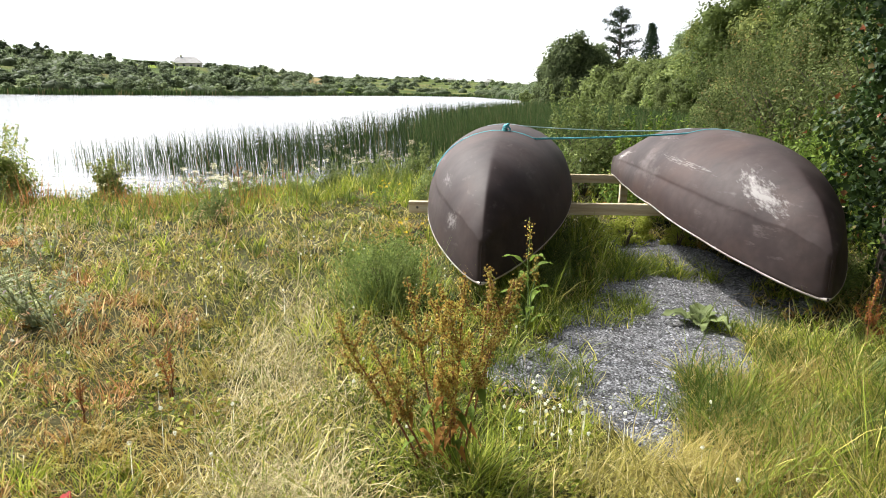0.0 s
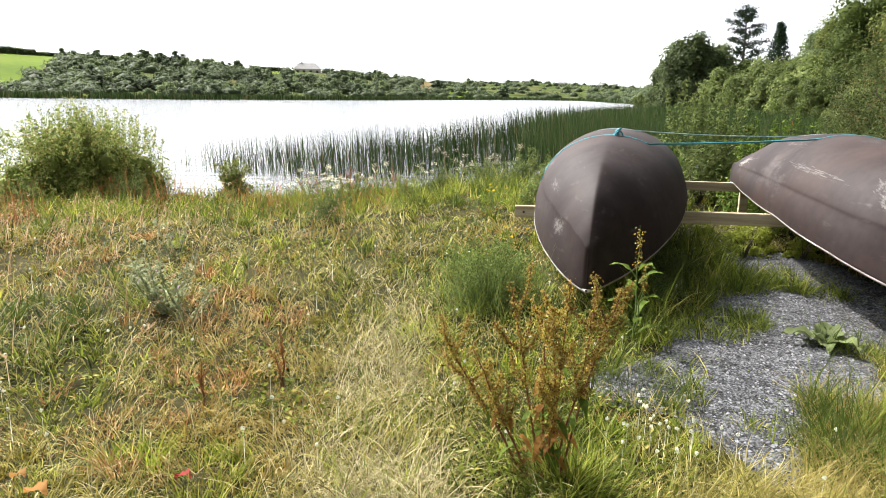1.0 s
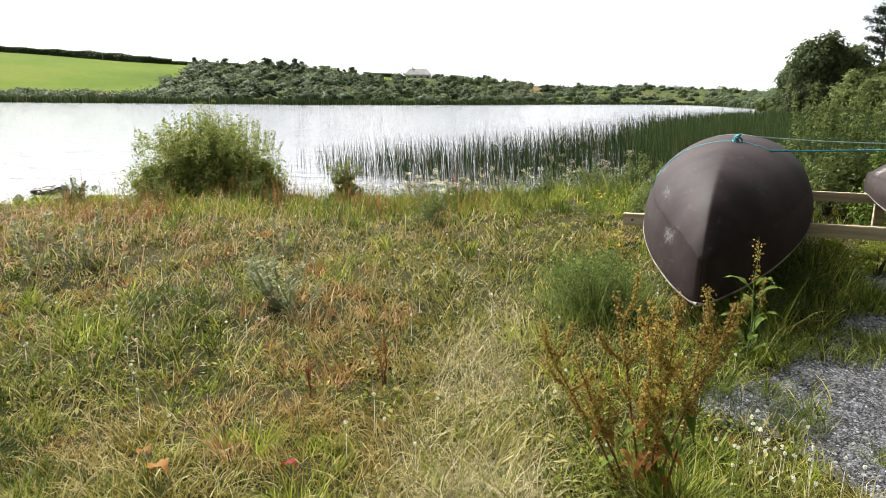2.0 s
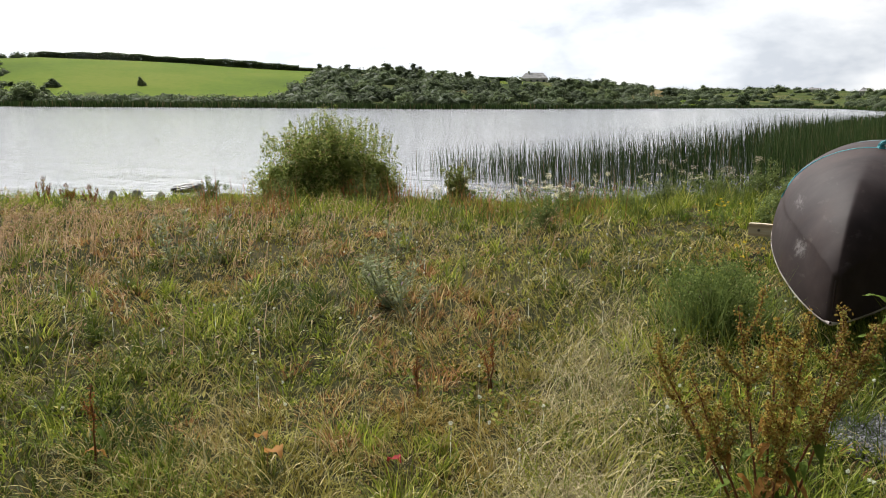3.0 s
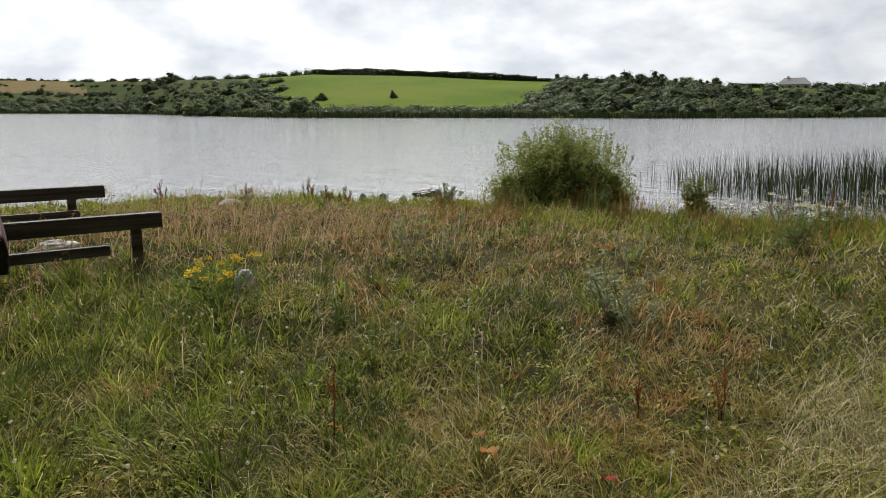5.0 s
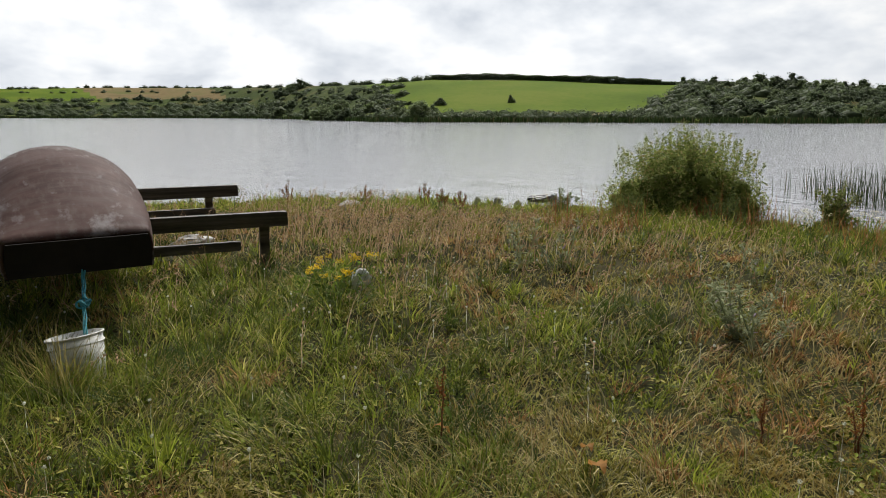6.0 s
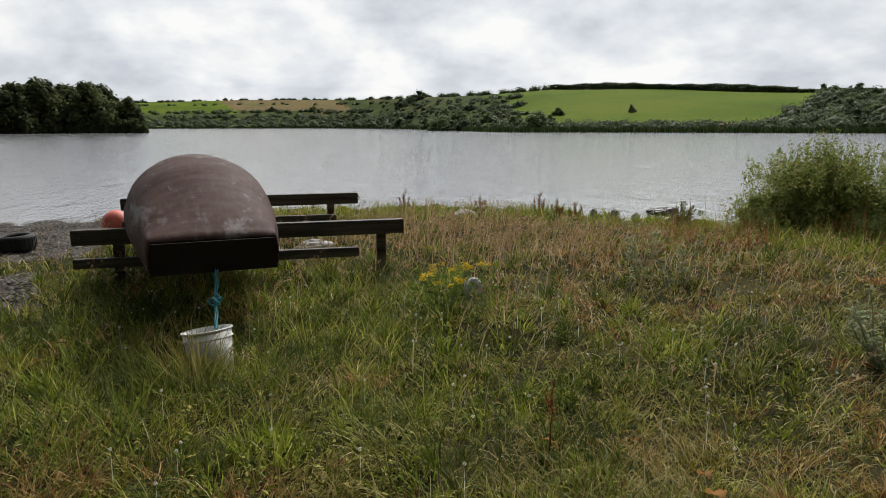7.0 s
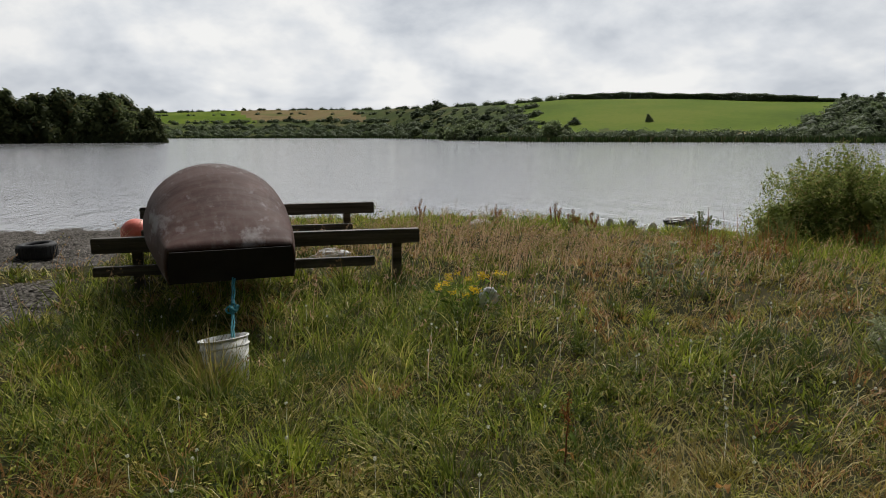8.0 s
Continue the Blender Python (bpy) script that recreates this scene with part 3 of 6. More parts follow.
up_slope = (fr - tab(FAR_SHORE, fa)) / (tab(RIDGE, fa, 2) - tab(FAR_SHORE, fa))
kind = np.zeros(len(quads), int)
kind[fr > 30] = 1
field = (fa > 36.4 + 6 * (1 - up_slope)) & (fa < 60.5 + 3.5 * up_slope) & (up_slope > 0.19 + 0.03 * np.sin(fa * 1.3) + 0.02 * np.sin(fa * 3.7)) & (fr < 420)
kind[field] = 2
kind[(fa > 39) & (fa < 50) & (up_slope > 0.07) & (up_slope < 0.19) & (fr < 420)] = 3
kind[(fa > 83) & (fa < 96) & (up_slope > 0.45) & (fr > 200)] = 2
kind[(fa > 74 + 4 * (up_slope - 0.5)) & (fa <= 82 + 3 * up_slope) & (up_slope > 0.5) & (fr > 200)] = 3
kind[(fa > 9) & (fa < 13.5) & (up_slope > 0.05) & (up_slope < 0.8) & (fr > 200)] = 3
kind[(fa > 6) & (fa <= 10) & (up_slope > 0.02) & (up_slope < 0.4) & (fr > 200)] = 2
kind[(fa > 21) & (fa < 26) & (up_slope > 0.75) & (fr > 200)] = 2
kind[(fa > 91 + 0.9 * np.maximum(0, 13 - fr)) & (fa < 130) & (fr > 8.6) & (fr < 22)] = 4
kind[(fa > 98.2) & (fa < 130) & (fr > 6.3) & (fr < 7.9)] = 4
ground = new("ground", mesh_from("ground", np.stack([gx, gy, gz], -1).reshape(-1, 3), quads, [M_SOIL, M_SCRUB, M_FIELD, M_HEATH, M_BEACH], kind, True))
tagged(ground, "grassy lakeside ground rolling to green hills across the water", "ground", kind="structure")

wv = [(-900, -900, WATER), (900, -900, WATER), (900, 900, WATER), (-900, 900, WATER)]
water = new("water", mesh_from("water", wv, [(0, 1, 2, 3)], M_WATER))
tagged(water, "rippled grey lake water reflecting a bright cloudy sky", "water", kind="structure")


def on_ground(x, y, dz=0.0):
    return (x, y, float(ground_z(x, y)) + dz)


def polar(az, r):
    return -math.sin(radians(az)) * r, math.cos(radians(az)) * r

# ---- boats, upturned on timber trestles ----


def boat_section(s, k):
    """Half section of the upturned hull at s (0 bow to 1 stern): k points from gunwale over the chine to the keel, as (across, up)."""
    L = s * 4.6
    beam = 0.675 * (1 - (1 - min(1, L / 2.2)) ** 2.4) ** 0.80 if L < 2.2 else 0.675 - 0.26 * ((L - 2.2) / 2.4) ** 1.5
    gun = np.interp(L, [0, 0.4, 0.9, 1.7, 2.6, 3.9, 4.6], [0.27, 0.37, 0.47, 0.58, 0.60, 0.58, 0.525])
    keel = np.interp(L, [0, 0.03, 0.10, 0.25, 0.6, 1.1, 1.7, 2.4, 3.2, 4.0, 4.6], [0.53, 0.60, 0.71, 0.86, 1.03, 1.14, 1.20, 1.21, 1.16, 0.965, 0.738])
    share = np.interp(L, [0, 0.12, 0.4, 0.8, 1.7, 3.0, 3.8, 4.3, 4.6], [1.0, 0.74, 0.56, 0.47, 0.40, 0.38, 0.44, 0.68, 1.0])
    side = beam * np.interp(L, [0, 0.4, 0.8, 1.7, 3.0, 4.6], [0.72, 0.82, 0.88, 0.93, 0.95, 0.985])
    chine = gun + (keel - gun) * share
    curve = np.interp(L, [0, 0.3, 0.8, 1.5, 3.2, 4.1, 4.6], [0.30, 0.42, 0.56, 0.68, 0.74, 0.80, 0.9])
    crest = np.interp(L, [0, 0.3, 0.8, 1.6], [0.30, 0.5, 0.8, 1.0])
    low = max(1, k // 3)
    pts = []
    for q in range(k):
        if q < low:
            # topside, flared out to the gunwale
            f = q / max(1, low - 1)
            pts.append((beam + (side - beam) * f + 0.03 * beam * math.sin(f * math.pi), gun + (chine - gun) * f * 0.99))
        else:
            th = (q - low) / max(1, k - 1 - low) * math.pi / 2 if k > 3 else (q - low) * math.pi / 2
            t = th / (math.pi / 2)
            a = side * (curve * math.cos(th) + (1 - curve) * (1 - t))
            pts.append((a if q < k - 1 else 0.0, chine + (keel - chine) * (crest * math.sin(th) + (1 - crest) * t)))
    return pts


def build_boat():
    thing = empty_at("rowing_boat", Matrix(), "upturned dark brown fibreglass rowing boat resting on timber trestles", "boat", "upturned boats")
    S, K = 56, 43
    stations = [(q / (S - 1)) ** 1.35 for q in range(S)]
    rows = []
    for s in stations:
        sec = boat_section(s, K)
        L = s * 4.6
        full = [(-a, L, h) for a, h in sec] + [(a, L, h) for a, h in reversed(sec[:-1])]
        rows.append(full)
    v = np.array(rows)
    v[0, :, 0] = 0
    n = 2 * K - 1
    v = v.reshape(-1, 3)
    i, j = np.meshgrid(np.arange(S - 1), np.arange(n - 1), indexing="ij")
    k = (i * n + j).ravel()
    me = mesh_from("hull", v, np.stack([k, k + 1, k + n + 1, k + n], 1), M_HULL, smooth=True)
    hull = under(new("hull", me), thing)
    hull.modifiers.new("thick", "SOLIDIFY").thickness = -0.014
    # transom
    sec = boat_section(1.0, K)
    ring = [(-a, 4.6, h) for a, h in sec] + [(a, 4.6, h) for a, h in reversed(sec[:-1])]
    bm = bmesh.new()
    f = bm.faces.new([bm.verts.new(p) for p in ring])
    g = bmesh.ops.extrude_face_region(bm, geom=[f])
    for w in g["geom"]:
        if isinstance(w, bmesh.types.BMVert):
            w.co.y += 0.03
    bmesh.ops.recalc_face_normals(bm, faces=bm.faces)
    part("transom", bm, M_TRANSOM, thing)
    # gunwale strip along both sides
    rails = []
    for sgn in (-1, 1):
        path = [(sgn * (boat_section(s, 3)[0][0] + 0.004), s * 4.6, boat_section(s, 3)[0][1] + 0.004) for s in stations]
        path[0] = (0, -0.012, path[0][2])
        rails.append(tube_arrays(path, 0.013, 6))
    gv, gf = join(rails)
    under(new("gunwale", mesh_from("gunwale", gv, gf, M_GUNWALE, smooth=True)), thing)["label"] = "pale worn gunwale strip"
    # stem and keel strip
    path = [(0, -0.006, 0.29 + 0.046 * q) for q in range(6)] + [(0, s * 4.6 - 0.004, boat_section(s, 3)[2][1] + 0.004) for s in stations if s * 4.6 > 0.02 and s * 4.6 < 4.4]
    kv, kf = tube_arrays(path, 0.008, 6)
    under(new("keel", mesh_from("keel", kv, kf, M_HULL, smooth=True)), thing)
    return thing


boat = build_boat()
boat.matrix_basis = pose(0.255, 4.32, 0, 0, 0, -8.4) @ Matrix.Diagonal((0.935, 1, 1, 1))
boat_b = copy_thing(boat, pose(2.42, 4.08, 0, 0, 0, -2.0) @ Matrix.Diagonal((1 / 0.935, 1, 1, 1)))
for piece in boat_b.children:
    if piece.name.startswith("hull"):
        piece.data = piece.data.copy()
        piece.data.materials[0] = M_SCRAPEDHULL
boat_b["label"] = "upturned dark brown rowing boat with chalky scrapes on its bottom"
boat_c = copy_thing(boat, pose(-9.36, 0.45, 0, 0, 0, -91.1) @ Matrix.Diagonal((0.975 / 0.935, 1, 1, 1)))
for piece in boat_c.children:
    if piece.name.startswith(("hull", "keel")):
        piece.data = piece.data.copy()
        piece.data.materials[0] = M_BROWNHULL
    if piece.name.startswith("gunwale"):
        piece.data = piece.data.copy()
        piece.data.materials[0] = M_TRANSOM
        piece["label"] = "dark gunwale strip"
boat_c["label"] = "upturned dark brown rowing boat with square transom on weathered trestles"


def trestle(name, x0, y0, x1, y1, top, depth, thick, posts, mat, label, lower=None, group="trestles"):
    """A rail on posts from one point to another; posts: shares of the length."""
    length, turn = math.hypot(x1 - x0, y1 - y0), math.degrees(math.atan2(y1 - y0, x1 - x0))
    th = empty_at(name, pose(x0, y0, 0, 0, 0, turn), label, "trestle", group)
    bm = bmesh.new()
    box(bm, (length / 2, 0, top - depth / 2), (length, thick, depth))
    part("beam", bm, mat, th)
    for q in posts:
        px, py = x0 + (x1 - x0) * q, y0 + (y1 - y0) * q
        foot = float(ground_z(px, py)) - 0.15
        bm = bmesh.new()
        box(bm, (length * q, thick * 0.9, (top - depth * 0.2 + foot) / 2), (0.09, 0.07, top - depth * 0.2 - foot))
        part("post", bm, mat, th)
    for q in (0.012, 0.988):
        bm = bmesh.new()
        bmesh.ops.create_cone(bm, cap_ends=True, segments=10, radius1=0.012, radius2=0.010, depth=0.012, matrix=pose(length * q + (0.03 if q < 0.5 else -0.03), -thick / 2 - 0.005, top - depth / 2, 90, 0, 0))
        part("bolt", bm, M_OLDWOOD, th)
    if lower:
        z, a, b2 = lower
        bm = bmesh.new()
        box(bm, (length * (a + b2) / 2, -thick * 0.2, z), (length * (b2 - a), thick * 0.7, 0.09))
        part("lower_rail", bm, mat, th)
    return th


trestle("timber_trestle", -0.31, 5.89, 3.6, 5.99, 0.57, 0.10, 0.07, (0.3, 0.9), M_NEWWOOD, "pale sawn timber trestle carrying two upturned boats", group="pale trestles")
trestle("timber_trestle", 0.0, 8.2, 4.0, 8.15, 0.57, 0.10, 0.07, (0.2, 0.55, 0.9), M_NEWWOOD, "pale sawn timber trestle carrying two upturned boats", group="pale trestles")
trestle("timber_trestle", -6.85, -0.70, -6.36, 2.30, 0.58, 0.14, 0.10, (0.12, 0.93), M_OLDWOOD, "dark weathered timber trestle with lower rail under an upturned boat", (0.27, 0.0, 0.85), "dark trestles")
trestle("timber_trestle", -9.0, -0.36, -8.58, 2.47, 0.64, 0.14, 0.10, (0.12, 0.88), M_OLDWOOD, "dark weathered timber trestle with lower rail under an upturned boat", (0.32, 0.0, 0.9), "dark trestles")

# ---- meadow ----


def scatter(n, x0, x1, y0, y1):
    return rng.uniform(x0, x1, n), rng.uniform(y0, y1, n)


def polar_scatter(n, az0, az1, r0, r1, power=0.5):
    """Random places in a fan round the eye's foot; power 'log' is thickest near by."""
    az = np.radians(rng.uniform(az0, az1, n))
    u = rng.uniform(0, 1, n)
    r = r0 * (r1 / r0) ** (u ** 0.85) if power == "log" else r0 + (r1 - r0) * u ** power
    return -np.sin(az) * r, np.cos(az) * r


def gravel_share(x, y):
    """1 on the gravel patch in front of and under the pale boats, 0 in the grass."""
    along = [2.6, 3.0, 3.3, 3.7, 4.4, 5.2, 5.8, 6.4, 7.2]
    lo = np.interp(y, along, [0.85, 0.58, 0.38, 0.36, 0.75, 1.2, 1.45, 1.6, 1.75])
    hi = np.interp(y, along, [1.05, 1.3, 1.55, 1.95, 2.75, 2.8, 2.7, 2.5, 2.2])
    cx, w = (lo + hi) / 2, (hi - lo) / 2
    ragged = 0.26 * np.sin(3.1 * x + 1.0) * np.sin(2.3 * y + 0.4) + 0.2 * np.sin(7 * x - 3 * y) * np.sin(5 * y + 2 * x)
    return smooth01((1.0 - np.abs(x - cx) / w + ragged) / 0.35) * ((y > 2.5) & (y < 7.2))


def straw_share(x, y):
    """1 on the trodden, bleached path through the meadow."""
    px = np.interp(y, [1.5, 2.6, 3.9, 5.7, 8.0], [-0.5, -0.68, -0.95, -1.35, -1.0])
    w = np.interp(y, [1.5, 2.6, 3.9, 5.7, 8.0], [0.30, 0.34, 0.36, 0.34, 0.25])
    patchy = 0.62 + 0.38 * np.sin(4.3 * x + 1.7 * y) * np.sin(3.1 * y - 2.2 * x + 1)
    return np.exp(-((x - px) / w) ** 2) * smooth01((7.5 - y) / 3) * patchy * np.interp(y, [2.6, 3.4, 5.0], [1.0, 0.7, 0.55])


def seed_share(x, y):
    az, r = np.degrees(np.arctan2(-x, y)), np.hypot(x, y)
    return np.exp(-((az - 62) / 15) ** 2) * np.exp(-((r - 8.2) / 1.9) ** 2)


def clear_of(x, y):
    r, az = np.hypot(x, y), np.degrees(np.arctan2(-x, y))
    rn = tab(NEAR_SHORE, az)
    beach = (az > 91 + 0.9 * np.maximum(0, 13 - r)) & (r > 8.6)
    track = (az > 98.2 + 0.8 * np.sin(3 * r) + 0.5 * np.sin(9 * r + az)) & (r > 6.3) & (r < 7.9)
    return (r < rn + 0.1) & ~beach & ~track


def tufts(n, az0, az1, r0, r1, power, per, size):
    """Blades gathered in tufts: base points and headings that splay from each tuft's middle."""
    cx, cy = polar_scatter(n, az0, az1, r0, r1, power)
    a, d = rng.uniform(0, 6.283, (n, per)), np.abs(rng.normal(0, size, (n, per)))
    x, y = cx[:, None] + np.cos(a) * d, cy[:, None] + np.sin(a) * d
    tone = np.repeat(rng.uniform(0.45, 1.6, n) * rng.uniform(0.7, 1.15, n), per)
    return x.ravel(), y.ravel(), a.ravel(), tone


def lay(name, x, y, keep, height, width, lean, mat, label, category="grass", flop=1.0, heading=None, segs=3, scale=None, lift=0.0):
    x, y = x[keep], y[keep]
    n = len(x)
    far = np.clip(np.hypot(x, y) / 4.5, 0.75, 2.0)
    edge = tab(NEAR_SHORE, np.degrees(np.arctan2(-x, y))) - np.hypot(x, y)
    h = height * rng.uniform(0.5, 1.3, n) * (1.0 if scale is None else scale[keep]) * np.clip(0.7 + 0.12 * edge, 0.7, 1)
    w = width * far * rng.uniform(0.6, 1.4, n)
    ln = np.clip(rng.normal(lean, 0.28, n), 0.05, 1.45)
    hd = rng.uniform(0, 2 * np.pi, n) if heading is None else (heading[keep] + rng.normal(0, 0.5, n) if np.ndim(heading) else rng.normal(heading, 0.8, n))
    v, f = blades(np.stack([x, y, ground_z(x, y) - 0.01 + lift * rng.uniform(0, 1, n)], 1), h, w, ln, hd, segs, flop)
    return tagged(new(name, mesh_from(name, v, f, mat)), label, category, kind="stuff")


def swirl(x, y):
    """The way in which the matted grass has been combed over by wind, rain and feet."""
    return 2.2 * np.sin(0.9 * x + 0.5 * y) + 1.7 * np.sin(1.3 * y - 0.8 * x + 1.2) + 1.1 * np.sin(2.7 * x + 2.1 * y)


CELL = 0.34
cell_rng = np.random.default_rng(21)
cell_at = cell_rng.uniform(0.08, 0.92, (140, 140, 2))
cell_luck = cell_rng.uniform(0, 1, (140, 140, 4))


def clumps(x, y):
    """The grass clump that each place belongs to: the way out from its middle, how far (0 middle, 1 edge), and four lots drawn for the clump."""
    gi, gj = np.floor(x / CELL).astype(int) + 70, np.floor(y / CELL).astype(int) + 70
    best = np.full(len(x), 9e9)
    dx, dy, luck = np.zeros(len(x)), np.zeros(len(x)), np.zeros((len(x), 4))
    for oi in (-1, 0, 1):
        for oj in (-1, 0, 1):
            i, j = np.clip(gi + oi, 0, 139), np.clip(gj + oj, 0, 139)
            ex, ey = x - (i - 70 + cell_at[i, j, 0]) * CELL, y - (j - 70 + cell_at[i, j, 1]) * CELL
            q = ex * ex + ey * ey
            k = q < best
            best[k], dx[k], dy[k], luck[k] = q[k], ex[k], ey[k], cell_luck[i, j][k]
    return dx, dy, np.sqrt(best) / (0.62 * CELL), luck


def region(x, y, phase, scale=1.0):
    """A slow wander between 0 and 1 over the meadow, for what grows where."""
    x, y = x * scale, y * scale
    return 0.5 + 0.3 * np.sin(0.83 * x + 0.41 * y + phase) * np.sin(0.67 * y - 0.52 * x + 1.7 * phase) + 0.2 * np.sin(1.9 * x + phase) * np.sin(1.7 * y + 2 * phase)


# short sward everywhere, clumps of different kinds standing out of it, and matted blades over both
N = 60000
x, y = polar_scatter(N, -42, 108, 1.7, 17, "log")
u = rng.uniform(0, 1, N)
d = clumps(x, y)[2]
lay("meadow_grass", x, y, clear_of(x, y) & (u > 0.6 * smooth01(d - 0.5)) & (u > 0.97 * gravel_share(x, y)) & (u > 0.9 * straw_share(x, y)), 0.075, 0.0085, 0.95, L_GRASS, "mixed green and yellowing meadow grass", segs=2)
x, y, hd, tone = tufts(7600, -42, 106, 1.7, 16.5, "log", 15, 0.035)
dx, dy, d, luck = clumps(x, y)
out = np.arctan2(dy, dx)
hd = np.where(rng.uniform(0, 1, len(x)) < 0.55, out, hd)
az, r = np.degrees(np.arctan2(-x, y)), np.hypot(x, y)
broad = clumps(0.36 * x + 3.3, 0.36 * y + 5.1)[3]
sort = np.clip(0.5 + 1.35 * (0.4 * luck[:, 0] + 0.6 * broad[:, 0] - 0.5), 0, 0.999)
dome = np.clip(1.3 - 0.85 * d ** 1.4, 0.3, 1.3) * (0.45 + 0.6 * luck[:, 1] + 0.5 * broad[:, 1])
green = np.clip(0.30 + 0.25 * (region(x, y, 0.4) - 0.5) + 0.22 * np.exp(-((az - 76) / 16) ** 2) * np.exp(-((r - 4.6) / 2.0) ** 2) + 0.16 * (az < 4), 0.1, 0.75)
bright = green + 0.14
brown = bright + np.clip(0.25 * smooth01((az - 22) / 10) + 0.14 * np.exp(-((az - 42) / 16) ** 2) * np.exp(-((r - 3.4) / 1.6) ** 2) + 0.5 * (region(x, y, 2.1) - 0.55), 0.03, 0.5)
u = rng.uniform(0, 1, len(x))
ok = clear_of(x, y) & (u > 0.985 * gravel_share(x, y)) & (u > 0.9 * straw_share(x, y))
lay("lush_grass", x, y, ok & (sort < green), 0.165, 0.0090, 0.85, L_LUSH, "clumps of lush dark green grass", heading=hd, scale=np.clip(dome * tone, 0.25, 1.45))
lay("bright_grass", x, y, ok & (sort >= green) & (sort < bright), 0.165, 0.0085, 0.7, L_BRIGHT, "clumps of fresh bright green grass", heading=hd, scale=np.clip(dome * tone, 0.25, 1.45))
lay("withered_grass", x, y, ok & (sort >= bright) & (sort < brown), 0.14, 0.0070, 1.0, L_BROWN, "withered reddish brown grass in patches through the meadow", heading=hd, scale=np.clip(dome * tone, 0.25, 1.45), flop=1.4)
lay("meadow_grass", x, y, ok & (sort >= brown), 0.135, 0.0080, 1.0, L_GRASS, "mixed green and yellowing meadow grass", heading=hd, scale=np.clip(dome * tone, 0.25, 1.45))
N = 44000
x, y = polar_scatter(N, -42, 106, 1.65, 9.0, "log")
u = rng.uniform(0, 1, N)
dx, dy, d, luck = clumps(x, y)
lay("matted_grass", x, y, clear_of(x, y) & (luck[:, 2] + 0.3 * u > 0.46) & (u > 1.2 * gravel_share(x, y)), 0.17, 0.0058, 1.05, L_MAT, "matted yellow green grass lying over in swirls", heading=swirl(x, y) + luck[:, 3] * 6.3 + rng.normal(0, 0.7, N), segs=4, flop=0.7, lift=0.06)
x, y, hd, tone = tufts(300, -26, -2, 3.9, 6.6, 0.8, 24, 0.06)
lay("shade_grass", x, y, (gravel_share(x, y) < 0.75) & (x < 1.5), 0.3, 0.0085, 0.7, L_LUSH, "dark rank grass in the shade under the boats", heading=hd, scale=tone)
# tufts that have taken hold in the gravel
x, y, hd, tone = tufts(1500, -36, -4, 2.7, 6.5, 0.8, 18, 0.05)
lay("gravel_tufts", x, y, (gravel_share(x, y) > 0.3) & (np.sin(2.6 * x + 1.2 * y) * np.sin(3.3 * y - x) + 0.3 * np.sin(8 * x) * np.sin(9 * y) > 0.1), 0.17, 0.0065, 0.9, L_LUSH, "small green grass tufts growing through gravel", heading=hd, scale=tone)
def off_bundle(x, y):
    """Clear of the bundle of flattened straw at the gravel's edge."""
    return ((x - 0.82) / 0.42) ** 2 + ((y - 2.42) / 0.22) ** 2 > 1


# rank grass in the corner beside the gravel and round the pail
x, y, hd, tone = tufts(560, -44, -17, 1.9, 4.5, 0.7, 18, 0.06)
lay("rank_grass", x, y, (gravel_share(x, y) < 0.5) & off_bundle(x, y), 0.22, 0.006, 0.9, L_MAT, "rank yellow green grass beside gravel", heading=hd, scale=tone)
x, y, hd, tone = tufts(380, -44, -17, 2.0, 4.5, 0.7, 22, 0.05)
lay("rank_grass", x, y, (gravel_share(x, y) < 0.5) & off_bundle(x, y), 0.26, 0.007, 0.75, L_LUSH, "rank bright green grass beside gravel", heading=hd, scale=tone)
x, y, hd, tone = tufts(380, 66, 102, 3.0, 6.8, 0.8, 22, 0.07)
lay("rank_grass", x, y, clear_of(x, y), 0.24, 0.0062, 0.8, L_LUSH, "rank green grass round the trestles and pail", heading=hd, scale=tone)
a = rng.uniform(0, 6.283, 900)
d = np.abs(rng.normal(0, 0.17, 900))
lay("dock_foot_grass", 0.12 + np.cos(a) * d, 2.40 + np.sin(a) * d, np.ones(900, bool), 0.24, 0.008, 0.75, L_LUSH, "dark green grass tuft round the dock", heading=a)
a = rng.uniform(0, 6.283, 700)
d = np.abs(rng.normal(0.16, 0.07, 700))
lay("pail_grass", -4.16 + np.cos(a) * d, 0.06 + np.sin(a) * d, np.ones(700, bool), 0.34, 0.006, 0.7, L_LUSH, "long seeding grass growing round the bucket", heading=a)
a = rng.uniform(0, 6.283, 420)
d = np.abs(rng.normal(0, 0.09, 420))
lay("pail_grass", -4.02 + np.cos(a) * d, 0.15 + np.sin(a) * d, np.arange(420) < 260, 0.42, 0.005, 0.6, L_MAT, "long seeding grass growing round the bucket", heading=a)
# knots of rank green grass standing proud of the sward
cx, cy = polar_scatter(230, -12, 104, 2.0, 9.5, 0.8)
a, d = rng.uniform(0, 6.283, (230, 46)), np.abs(rng.normal(0, 0.085, (230, 46)))
x, y = (cx[:, None] + np.cos(a) * d).ravel(), (cy[:, None] + np.sin(a) * d).ravel()
lay("grass_tussocks", x, y, clear_of(x, y) & (gravel_share(x, y) < 0.3) & (straw_share(x, y) < 0.3), 0.19, 0.0075, 0.85, L_LUSH, "rank dark green grass tussocks", heading=a.ravel(), scale=np.repeat(rng.uniform(0.7, 1.25, 230), 46))
# long pale stalks bent over the sward
N = 1900
x, y = polar_scatter(N, -42, 110, 1.75, 11, "log")
